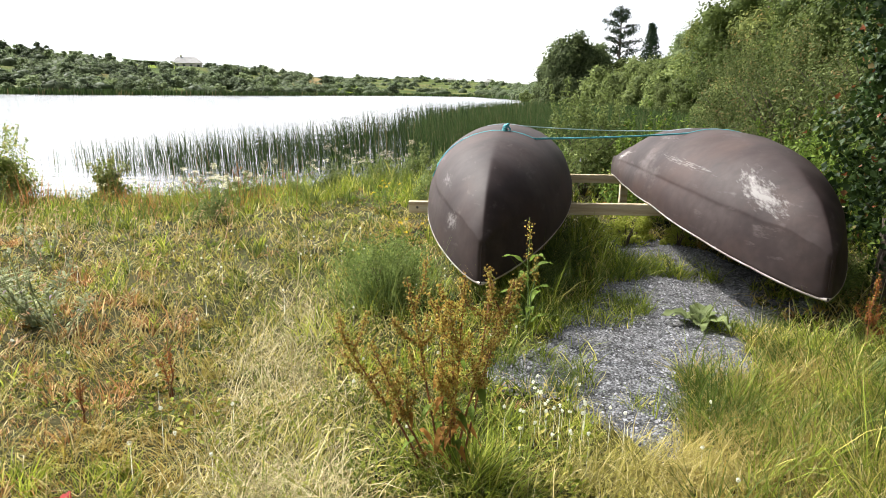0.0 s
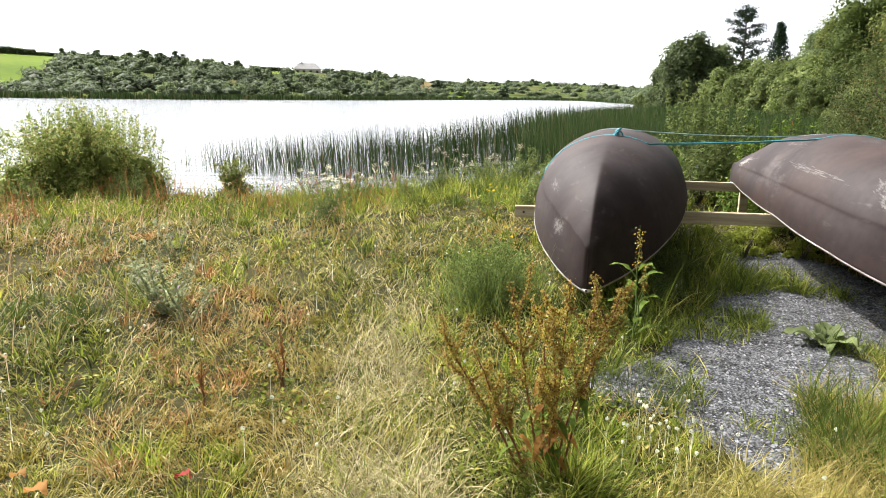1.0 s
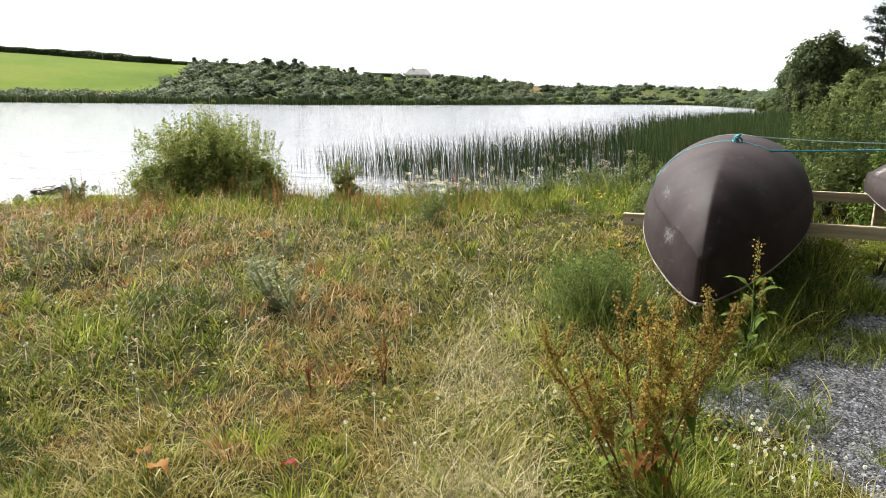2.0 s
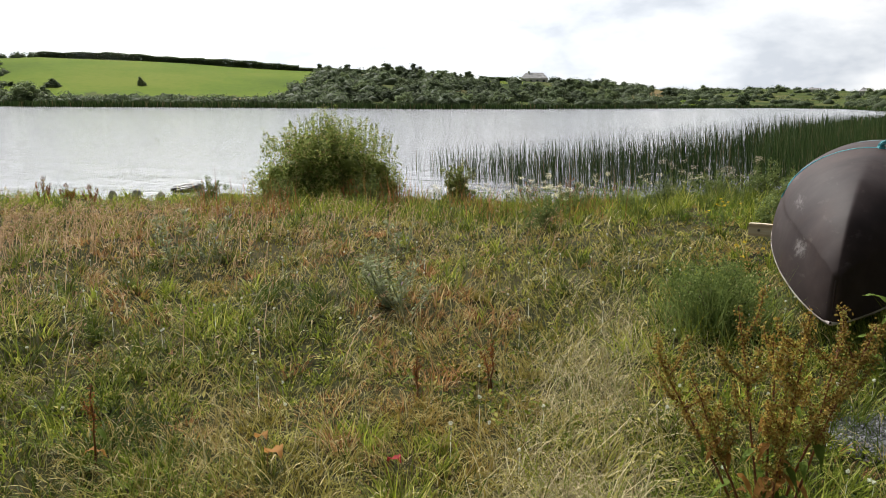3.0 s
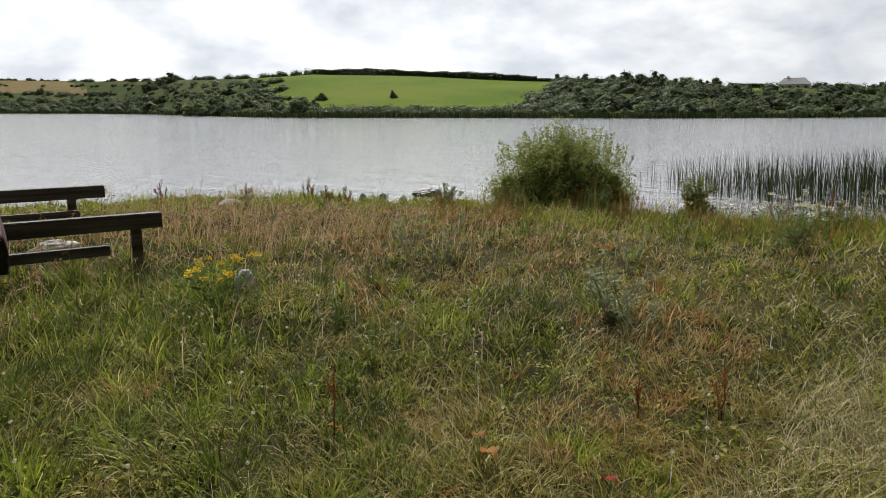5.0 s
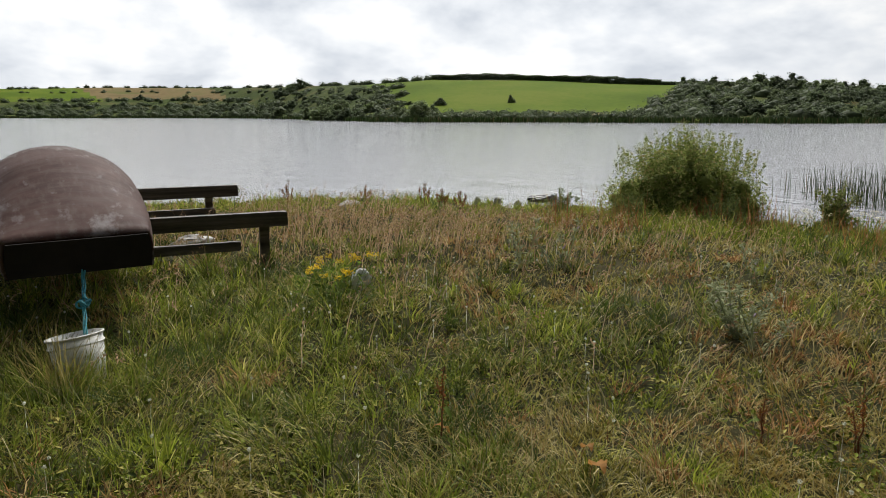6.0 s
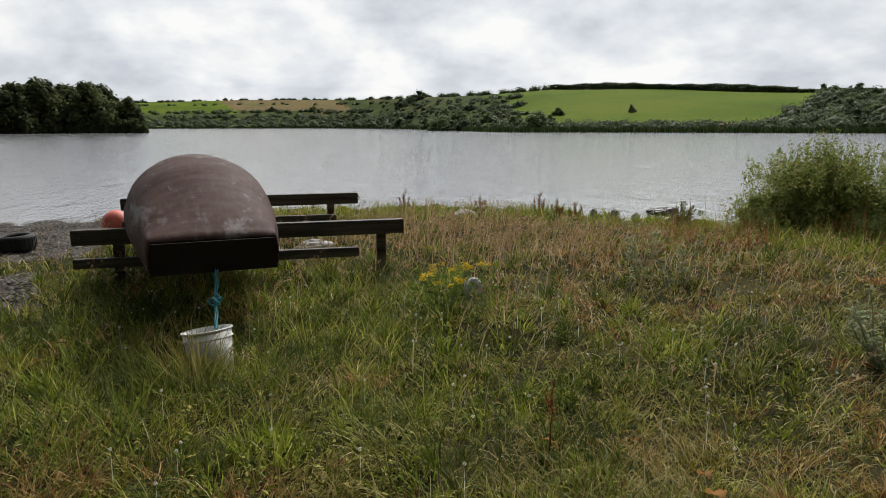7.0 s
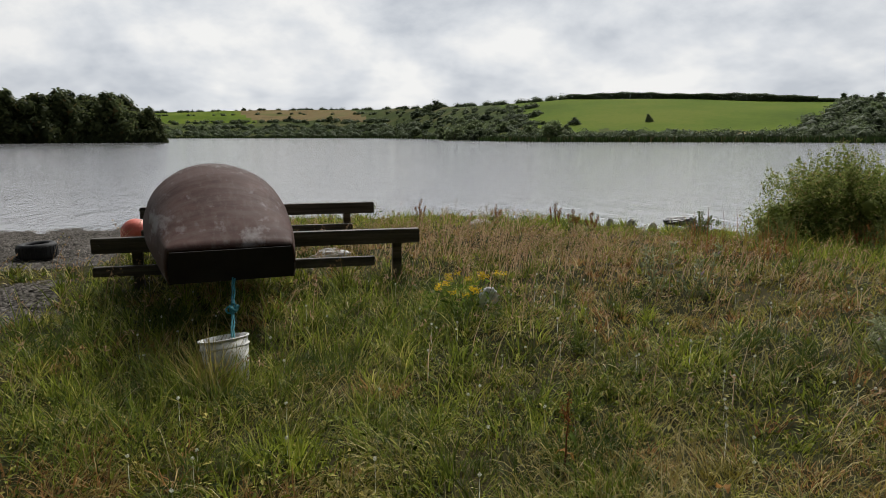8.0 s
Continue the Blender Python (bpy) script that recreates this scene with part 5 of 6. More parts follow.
for q, (az, r, s) in enumerate(spots):
    px, py = polar(az, r)
    m = scaled(px, py, float(ground_z(px, py)) - 0.3, s, R2.uniform(0, 360), s * R2.uniform(0.7, 1.0))
    base = scrub[q % 4]
    if q < 4:
        base.matrix_basis = m
    else:
        copy_thing(base, m)

lone = [polar(51.25, 262), polar(49.3, 212)]
for (px, py), s, tall in zip(lone, (0.42, 0.6), (0.62, 0.4)):
    copy_thing(scrub[0], scaled(px, py, float(ground_z(px, py)) - 0.2, s, 130, tall))

# low scrub between those trees, too much of it to count
low = []
belt(200, 13, 37, 0.02, 0.95, 1.2, 3.0, low)
belt(170, 36, 62, 0.02, 0.13, 0.7, 1.8, low)
belt(260, 60, 72, 0.02, 0.75, 0.7, 2.0, low)
belt(420, 70, 104, 0.01, 0.34, 1.8, 4.2, low)
belt(130, 72, 104, 0.44, 0.50, 1.4, 3.0, low)
belt(60, 72, 104, 0.70, 0.74, 1.2, 2.6, low)
belt(380, 58, 104, 0.94, 0.975, 0.9, 2.4, low)
belt(260, -9, 13, 0.02, 1.0, 1.4, 3.6, low)
belt(150, -9, 36, 0.93, 0.975, 1.0, 2.4, low)
wedge = []
belt(110, 36, 42.6, 0.05, 1.0, 1.2, 2.8, wedge)
low += [p for p in wedge if p[0] < 36.6 + 6 * (1 - (p[1] - tab(FAR_SHORE, p[0])) / (tab(RIDGE, p[0], 2) - tab(FAR_SHORE, p[0])))]
lc = np.array([(*polar(a, r), 0.0, s) for a, r, s in low if not (19 < a < 25.5 and r > 318) and not (math.sin(a * 2.3) + math.sin(a * 5.1 + 1) < -0.35 and r > 0.9 * tab(RIDGE, a, 2))])
lc[:, 2] = ground_z(lc[:, 0], lc[:, 1])
per = 44
d = rng.normal(0, 1, (len(lc), per, 3))
d /= np.linalg.norm(d, axis=2)[:, :, None]
d[:, :, 2] = np.abs(d[:, :, 2])
p = (lc[:, None, :3] + d * lc[:, None, 3:] * np.array([1.7, 1.7, 1.4]) * rng.uniform(0.7, 1.05, (len(lc), per, 1))).reshape(-1, 3)
size = np.repeat(0.35 + 0.28 * lc[:, 3], per)
v, f = join([leaves(p, d.reshape(-1, 3) + np.array([0, 0, 0.3]), size, size * 0.7, stray=0.3), cores(lc[:, :3], lc[:, 3] * 1.35, 0.8)])
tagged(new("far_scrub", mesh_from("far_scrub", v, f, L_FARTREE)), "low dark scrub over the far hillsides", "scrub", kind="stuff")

# island of trees off the beach
for q in range(34):
    az = 91.0 + 14.5 * (q / 33) + R2.uniform(-0.2, 0.2)
    px, py = polar(az, R2.uniform(222, 250))
    top = np.interp(az, [90.5, 91.6, 92.6, 93.9, 95.2, 96.3, 97.6, 99, 106], [0.85, 1.4, 1.75, 1.95, 1.75, 1.72, 1.92, 1.75, 1.7])
    m = scaled(px, py, -1.0, top * R2.uniform(0.92, 1.04), R2.uniform(0, 360))
    if q == 0:
        far_c.matrix_basis = m
    else:
        copy_thing(far_c, m)
for q in range(24):
    px, py = polar(90.3 + q * 0.62, 219)
    copy_thing(far_c, scaled(px, py, -1.0, R2.uniform(0.35, 0.65), R2.uniform(0, 360)))

# hedges on the skyline


def hedge(az0, az1, back, tall, label):
    th = empty_at("field_hedge", Matrix(), label, "hedge", "hill hedges")
    n = int(abs(az1 - az0) * 900)
    az = np.radians(rng.uniform(az0, az1, n))
    r = tab(RIDGE, np.degrees(az), 2) - back + rng.uniform(-1.2, 1.2, n)
    x, y = -np.sin(az) * r, np.cos(az) * r
    top = tall * (0.8 + 0.06 * np.sin(np.degrees(az) * 3.1) + 0.12 * np.sin(np.degrees(az) * 0.7 + 2)) * rng.uniform(0.9, 1.08, n)
    z = ground_z(x, y) + top * rng.uniform(0, 1, n)
    v, f = leaves(np.stack([x, y, z], 1), rng.normal(0, 1, (n, 3)), 0.8, 0.5)
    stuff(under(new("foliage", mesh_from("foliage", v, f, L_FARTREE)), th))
    st = []
    for a in np.arange(az0, az1, 1.2):
        px, py = polar(a, float(tab(RIDGE, a, 2)) - back)
        z0 = float(ground_z(px, py))
        st.append(tube_arrays([(px, py, z0 - 0.2), (px, py, z0 + tall * 0.7)], [0.15, 0.08], 5))
    v, f = join(st)
    under(new("stems", mesh_from("stems", v, f, M_BARK)), th)


hedge(39.5, 57.9, 6, 3.6, "long dark clipped hedge along the hilltop field")
hedge(34.0, 39.5, 6, 1.9, "low thin hedge running on along the hilltop")
hedge(22.2, 24.8, 8, 2.2, "short dark hedge on the hill beside the house")

# ---- houses on the far hills ----


def house(az, r, w, d, wall, ridge, turn, label, dz=0.0):
    px, py = polar(az, r)
    th = empty_at("house", pose(px, py, float(ground_z(px, py)) + dz, 0, 0, turn), label, "house")
    bm = bmesh.new()
    box(bm, (0, 0, wall / 2 - 0.5), (w, d, wall + 1.0), bevel=0)
    part("wall", bm, M_RENDERWALL, th)
    bm = bmesh.new()
    o, hh = 0.35, wall
    pts = [(-w / 2 - o, -d / 2 - o, hh), (w / 2 + o, -d / 2 - o, hh), (w / 2 + o, d / 2 + o, hh), (-w / 2 - o, d / 2 + o, hh), (-w / 2 + d * 0.3, 0, hh + ridge), (w / 2 - d * 0.3, 0, hh + ridge)]
    vv = [bm.verts.new(p) for p in pts]
    for fc in ((0, 1, 5, 4), (2, 3, 4, 5), (1, 2, 5), (3, 0, 4), (3, 2, 1, 0)):
        bm.faces.new([vv[q] for q in fc])
    roof = part("roof", bm, M_SLATE, th)
    bm = bmesh.new()
    box(bm, (-w * 0.2, 0, hh + ridge * 0.95), (0.9, 0.6, 1.6), bevel=0)
    part("chimney", bm, M_RENDERWALL, roof)
    for q in range(4):
        bm = bmesh.new()
        box(bm, (-w * 0.36 + q * w * 0.24, -d / 2 - 0.01, wall * 0.52), (w * 0.09, 0.08, wall * 0.4), bevel=0)
        part("window", bm, M_WINDOW, th)
    return th


house(20.35, 345, 13.0, 8.0, 2.4, 2.9, 20.4, "cream bungalow with pale slate roof on the far hill", -1.1)
house(-3.6, 640, 9.0, 6.0, 3.5, 2.4, -3.6, "small white farmhouse across the lake")
house(-0.4, 760, 12.0, 6.0, 2.6, 1.8, 10, "low white farm building on the far slope")

# ---- shrubs closing the right bank ----
sallow = build_bush("sallow_bush", "tall grey green sallow bush beside the boats", 3.2, 2.5, 80, 230, 0.065, L_SALLOW, group="bank shrubs", sprigs=110, twigs=40)
sallow.matrix_basis = pose(*on_ground(*polar(-26.8, 13.0)))
for az, r, s, t in ((-23.5, 19.0, 1.1, 80), (-32.5, 11.5, 1.15, 200)):
    px, py = polar(az, r)
    copy_thing(sallow, scaled(px, py, float(ground_z(px, py)), s, t))
bramble = build_bush("bramble_thicket", "tangled green bramble thicket behind the gravel", 1.7, 0.95, 34, 110, 0.07, L_BROAD, group="bank shrubs", sprigs=24)
bramble.matrix_basis = pose(*on_ground(2.9, 8.9))
for px, py, s, t in ((4.2, 7.6, 1.1, 60), (4.1, 5.0, 1.0, 250), (3.3, 10.6, 1.2, 20), (1.2, 9.8, 0.8, 200), (4.2, 3.6, 0.85, 310), (5.0, 9.2, 1.3, 100)):
    copy_thing(bramble, scaled(px, py, float(ground_z(px, py)), s, t))

ivy = empty_at("ivy_covered_tree", pose(*on_ground(*polar(-35.2, 6.0))), "dark tree trunk smothered in glossy ivy", "tree")
v, f = tube_arrays([(0, 0, -0.2), (0.05, 0, 1.2), (0.0, 0.1, 2.6), (0.1, 0.1, 4.6)], [0.22, 0.18, 0.16, 0.1], 10)
under(new("trunk", mesh_from("trunk", v, f, M_BARK)), ivy)
c = np.stack([rng.normal(0, 0.28, 60), rng.normal(0, 0.28, 60), rng.uniform(0.2, 4.6, 60)], 1)
over = np.stack([rng.uniform(-0.75, 0.1, 26), rng.uniform(-0.5, 0.2, 26), rng.uniform(2.35, 4.2, 26)], 1)
c = np.concatenate([c, over])
p, nn = crown_points(c, rng.uniform(0.2, 0.40, 86), 200)
v, f = leaves(p, nn, 0.06 * rng.uniform(0.6, 1.3, len(p)), 0.05)
stuff(under(new("ivy", mesh_from("ivy", v, f, L_IVY)), ivy))["label"] = "dark glossy ivy leaves"

copy_thing(ivy, pose(*on_ground(*polar(-35.0, 7.8)), 0, 0, 120))
copy_thing(ivy, pose(*on_ground(*polar(-42, 6.0)), 0, 0, 220))

# herbs along the lake bank
herb = build_bush("bank_herbs", "clump of bright green waterside herbs", 1.1, 0.6, 20, 80, 0.06, L_LIGHTTREE, "herb", "bank herbs", 8, 14)
herb.matrix_basis = pose(*on_ground(*polar(2.2, 12.0)))
for az, r, s in ((5.5, 12.4, 0.9), (-0.5, 11.0, 1.0), (9.5, 11.6, 0.7), (0.8, 9.6, 0.8), (-4, 12, 1.1), (17, 10.9, 0.75), (12.5, 9.8, 0.6), (47, 12.9, 0.7), (34, 11.4, 0.8), (41, 11.3, 0.7), (-13, 11.8, 1.0), (19, 8.2, 0.6)):
    px, py = polar(az, r)
    copy_thing(herb, scaled(px, py, float(ground_z(px, py)) - 0.02, s, az * 40))

weed = build_bush("feathery_weed", "soft grey green feathery weed clump in the grass", 0.85, 0.42, 24, 110, 0.03, L_NETTLE, "weed", "weed clumps", 10, 60)
weed.matrix_basis = pose(*on_ground(-0.42, 4.75))
for px, py, s in ((0.75, 4.75, 0.6), (1.0, 5.5, 0.7), (0.55, 5.4, 0.7), (1.0, 6.2, 0.8), (2.9, 4.9, 0.6), (3.3, 5.4, 0.7)):
    copy_thing(weed, scaled(px, py, float(ground_z(px, py)) - 0.02, s, px * 200))
a, d = rng.uniform(0, 6.283, 900), np.abs(rng.normal(0, 0.24, 900))
lay("feathery_grass", -0.42 + np.cos(a) * d, 4.7 + np.sin(a) * d, np.ones(900, bool), 0.46, 0.005, 0.55, L_NETTLE, "soft grey green feathery growth in front of the boat", heading=a)
yweed = build_bush("yellow_weed", "low yellow green weed on the gravel edge", 0.5, 0.36, 14, 110, 0.035, foliage("yellow green weed", (0.12, 0.15, 0.02), (0.28, 0.30, 0.05)), "weed", "weed clumps", 6, 8)
yweed.matrix_basis = pose(*on_ground(1.85, 6.7))
for px, py, s in ((2.05, 7.0, 0.9), (1.6, 7.2, 1.0), (2.35, 6.6, 0.7)):
    copy_thing(yweed, scaled(px, py, float(ground_z(px, py)) - 0.01, s, px * 300))

# ---- docks, thistles, flowers ----


def seed_spike(path, n, spread, size):
    """Little papery seeds clustered along a stalk."""
    path = np.asarray(path, float)
    t = rng.uniform(0, len(path) - 1.001, n)
    i0 = t.astype(int)
    p = path[i0] + (path[i0 + 1] - path[i0]) * (t - i0)[:, None]
    whorl = 0.4 + 0.6 * np.abs(np.sin(t * 9))
    p = p + rng.normal(0, 1, (n, 3)) * (spread * whorl)[:, None]
    return leaves(p, rng.normal(0, 1, (n, 3)), size * rng.uniform(0.6, 1.3, n), size * 0.8)


def big_leaf(base, tip, width, droop=0.2, seg=6):
    """A broad tapering leaf with a channelled midrib, as triangles."""
    base, tip = np.asarray(base, float), np.asarray(tip, float)
    d = tip - base
    side = np.cross(d, (0, 0, 1.0))
    side /= np.linalg.norm(side) + 1e-9
    rows = []
    for q in range(seg + 1):
        s = q / seg
        c = base + d * s + np.array([0, 0, droop * np.linalg.norm(d) * math.sin(s * 3.1)])
        w = width * math.sin(min(1, s * 1.05 + 0.04) * 3.1) ** 0.7 * (1 - 0.3 * s) / 2
        wave = 0.12 * width * math.sin(q * 2.2)
        rows += [c - side * w + np.array([0, 0, w * 0.35 + wave]), c, c + side * w + np.array([0, 0, w * 0.35 - wave])]
    f = []
    for q in range(seg):
        a = 3 * q
        for k in (0, 1):
            f += [(a + k, a + k + 1, a + k + 4), (a + k, a + k + 4, a + k + 3)]
    return np.array(rows), np.array(f)


def stem_curve(base, tip, sag=0.06, n=7):
    base, tip = np.asarray(base, float), np.asarray(tip, float)
    s = np.linspace(0, 1, n)[:, None]
    bend = np.cross(tip - base, (0, 0, 1.0))
    return base + (tip - base) * s + np.sin(s * 3.14) * bend * sag + rng.normal(0, 0.004, (n, 3)) * (s > 0)


M_REDSTEM = material("reddish dock stem", [(0.10, 0.03, 0.02), (0.22, 0.09, 0.03)], 20, 0.6, 0.2, 80)
M_GREENSTEM = material("green weed stem", [(0.07, 0.12, 0.03), (0.16, 0.20, 0.06)], 20, 0.6, 0.2, 80)
L_DOCKLEAF = foliage("turning dock leaf", (0.15, 0.13, 0.03), (0.34, 0.16, 0.045), (0.40, 0.10, 0.04), 0.3, trans=0.45)


def dock(name, x, y, stalks, seed_mat, label, group="", leaves_n=6, leaf_size=0.2, seeds=240, branch=5, seed=0.016):
    """A flowering dock: stalks given as (dx, dy, height), side branches of papery seed, drooping leaves."""
    th = empty_at(name, pose(*on_ground(x, y)), label, "dock plant", group)
    for dx, dy, h in stalks:
        path = stem_curve((dx * 0.12, dy * 0.12, -0.02), (dx, dy, h), rng.uniform(-0.1, 0.1))
        v, f = tube_arrays(path, np.linspace(0.006, 0.002, 7), 6)
        st = under(new("stalk", mesh_from("stalk", v, f, M_REDSTEM, smooth=True)), th)
        sets = [seed_spike(path[3:], seeds, 0.012, seed)]
        twigs = []
        for q in range(branch):
            i0 = rng.integers(3, 6)
            a = rng.uniform(0, 6.283)
            reach = rng.uniform(0.05, 0.13) * h / 0.7
            out = np.array([math.cos(a) * reach, math.sin(a) * reach, rng.uniform(0.07, 0.2) * h / 0.7])
            pts = [path[i0], path[i0] + out * np.array([0.7, 0.7, 0.45]), path[i0] + out]
            twigs.append(tube_arrays(pts, [0.0025, 0.002, 0.0012], 4))
            sets.append(seed_spike(pts, int(seeds * 0.6), 0.010, seed * 0.9))
        v, f = join(sets)
        stuff(under(new("seed_head", mesh_from("seed_head", v, f, seed_mat)), st))
        v, f = join(twigs)
        under(new("branch", mesh_from("branch", v, f, M_REDSTEM)), st)
    for q in range(leaves_n):
        a = rng.uniform(0, 6.283)
        dx, dy, h = stalks[q % len(stalks)]
        hh = rng.uniform(0.08, 0.6) * h
        L = leaf_size * rng.uniform(0.6, 1.2)
        bx, by = dx * hh / h, dy * hh / h
        v, f = big_leaf((bx, by, hh), (bx + math.cos(a) * L * 0.6, by + math.sin(a) * L * 0.6, hh - L * rng.uniform(0.1, 0.8)), L * 0.3)
        under(new("leaf", mesh_from("leaf", v, f, L_DOCKLEAF if q % 2 else L_BROAD)), th)
    return th


dock("dock_plant", 0.03, 2.46, [(-0.44, 0.05, 0.62), (-0.30, 0.0, 0.56), (-0.17, 0.10, 0.80), (-0.04, 0.06, 0.72), (0.06, 0.02, 0.84), (0.17, 0.05, 0.80), (0.24, 0.02, 0.82), (0.02, -0.08, 0.52)], L_GOLDDOCK, "large seeding dock with golden brown heads and reddening leaves", leaves_n=46, leaf_size=0.13, seeds=330, branch=6, seed=0.012)
dock("dock_plant", 2.52, 3.78, [(0.0, 0.0, 0.52), (0.05, 0.02, 0.36)], L_RUST, "rust red dock stalk beside the gravel", "red docks", 5, 0.16, 130, 4, 0.013)
dock("dock_plant", -1.31, 3.05, [(0.0, 0.0, 0.30), (-0.05, 0.02, 0.20)], L_RUST, "short rust red dock stalk in meadow grass", "red docks", 2, 0.10, 60, 2, 0.011)
dock("dock_plant", -1.57, 2.72, [(0.0, 0.0, 0.24)], L_RUST, "short rust red dock stalk in meadow grass", "red docks", 2, 0.10, 50, 2, 0.011)
dock("dock_plant", -2.41, 1.56, [(0.02, 0.0, 0.40)], L_RUST, "short rust red dock stalk in meadow grass", "red docks", 4, 0.13, 80, 2, 0.011)
for az, r, h in ((57, 12.2, 0.42), (58.5, 12.6, 0.48), (55.5, 12.0, 0.4), (63.5, 12.6, 0.42), (35.5, 11.2, 0.5), (17.0, 11.8, 0.6), (20.4, 12.0, 0.5), (70, 12.2, 0.5)):
    px, py = polar(az, r)
    dock("dock_plant", px, py, [(0, 0, h), (0.12, 0.05, h * 0.8), (-0.1, 0.03, h * 0.9), (0.2, -0.05, h * 0.7), (-0.22, 0, h * 0.7)], L_RUST, "brown seeding dock at the lake edge", "shore docks", 2, 0.2, 70, 2)

# willowherb-like weed in front of the first boat
wh = empty_at("leafy_weed", pose(*on_ground(0.52, 3.95)), "tall green leafy weed in front of the boat bow", "weed")
for dx, dy, h in ((0.0, 0.0, 0.72), (0.06, 0.03, 0.5)):
    path = stem_curve((0, 0, -0.02), (dx, dy, h), 0.05)
    v, f = tube_arrays(path, np.linspace(0.006, 0.002, 7), 6)
    st = under(new("stalk", mesh_from("stalk", v, f, M_GREENSTEM)), wh)
    v, f = seed_spike(path[4:], 90, 0.014, 0.014)
    stuff(under(new("seed_head", mesh_from("seed_head", v, f, L_GOLDDOCK)), st))
for q in range(11):
    a, hh = q * 2.4, 0.06 + 0.04 * q
    v, f = big_leaf((0.01 * math.cos(a), 0.01 * math.sin(a), hh), (0.17 * math.cos(a), 0.17 * math.sin(a), hh + 0.05), 0.05)
    under(new("leaf", mesh_from("leaf", v, f, L_BROAD)), wh)

L_BURDOCK = foliage("dull burdock leaf", (0.07, 0.10, 0.035), (0.17, 0.20, 0.085), (0.28, 0.27, 0.15), 0.2, trans=0.3)
bur = empty_at("burdock", pose(*on_ground(1.72, 4.3)), "low burdock rosette with broad green leaves on gravel", "weed")
for q in range(9):
    a = q * 0.7 + 0.3
    L = 0.19 + 0.07 * math.sin(q * 2.1)
    v, f = big_leaf((0.02 * math.cos(a), 0.02 * math.sin(a), 0.02), (L * math.cos(a), L * math.sin(a), 0.03 + 0.04 * (q % 3)), L * 0.62, 0.16)
    under(new("leaf", mesh_from("leaf", v, f, L_BURDOCK)), bur)


def thistle(x, y, h, stems):
    th = empty_at("thistle", pose(*on_ground(x, y)), "grey green spiny thistle standing in the meadow", "thistle", "thistles")
    for q in range(stems):
        a = rng.uniform(0, 6.283)
        tip = (math.cos(a) * h * 0.6 * rng.uniform(0.2, 1), math.sin(a) * h * 0.6 * rng.uniform(0.2, 1), h * rng.uniform(0.6, 1.0))
        path = stem_curve((0.03 * math.cos(a), 0.03 * math.sin(a), -0.02), tip, 0.05)
        v, f = tube_arrays(path, np.linspace(0.007, 0.003, 7), 6)
        st = under(new("stalk", mesh_from("stalk", v, f, L_THISTLE)), th)
        sets = []
        for k in range(44):
            p0 = path[rng.integers(0, 7)] + rng.normal(0, 0.012, 3)
            b = rng.uniform(0, 6.283)
            L = rng.uniform(0.035, 0.085) * (h / 0.5)
            sets.append(big_leaf(p0, p0 + np.array([math.cos(b) * L, math.sin(b) * L, L * 0.35]), L * 0.3, 0.1, 4))
        v, f = join(sets)
        stuff(under(new("leaf", mesh_from("leaf", v, f, L_THISTLE)), st))
        c = path[-1][None] + rng.normal(0, 0.02, (4, 3))
        p, nn = crown_points(c, np.full(4, 0.014), 26)
        v, f = leaves(p, nn, 0.012, 0.006)
        stuff(under(new("flower_head", mesh_from("flower_head", v, f, L_THISTLE)), st))
    return th


thistle(-2.55, 4.05, 0.48, 9)
thistle(-2.3, 3.85, 0.34, 5)
thistle(-4.72, 4.46, 0.52, 3)
thistle(-5.05, 4.25, 0.50, 3)
thistle(-3.4, 5.6, 0.4, 4)


def flower_plant(name, x, y, h, heads, size, petal_mat, label, leaf_mat=None, category="flower", group="", spread=0.16):
    th = empty_at(name, pose(*on_ground(x, y)), label, category, group)
    for q in range(heads):
        a, d = rng.uniform(0, 6.283), spread * rng.uniform(0.1, 1) ** 0.6
        tip = np.array([math.cos(a) * d, math.sin(a) * d, h * rng.uniform(0.7, 1.05)])
        path = stem_curve((tip[0] * 0.15, tip[1] * 0.15, -0.02), tip, 0.04, 5)
        v, f = tube_arrays(path, np.linspace(0.0035, 0.0018, 5), 5)
        st = under(new("stalk", mesh_from("stalk", v, f, M_GREENSTEM)), th)
        k = 26
        r2 = np.sqrt(rng.uniform(0, 1, k)) * size
        b = rng.uniform(0, 6.283, k)
        p = tip + np.stack([np.cos(b) * r2, np.sin(b) * r2, rng.uniform(-0.45, 0.55, k) * size], 1)
        v, f = leaves(p, np.tile([0, 0, 1.5], (k, 1)), min(0.62 * size, 0.019), min(0.45 * size, 0.014))
        stuff(under(new("flower_head", mesh_from("flower_head", v, f, petal_mat)), st))
    k = heads * 14
    p = np.stack([rng.normal(0, spread * 0.6, k), rng.normal(0, spread * 0.6, k), rng.uniform(0.03, h * 0.8, k)], 1)
    v, f = leaves(p, rng.normal(0, 1, (k, 3)) + np.array([0, 0, 0.6]), 0.07, 0.018)
    stuff(under(new("leaf", mesh_from("leaf", v, f, leaf_mat or L_BROAD)), th))
    return th


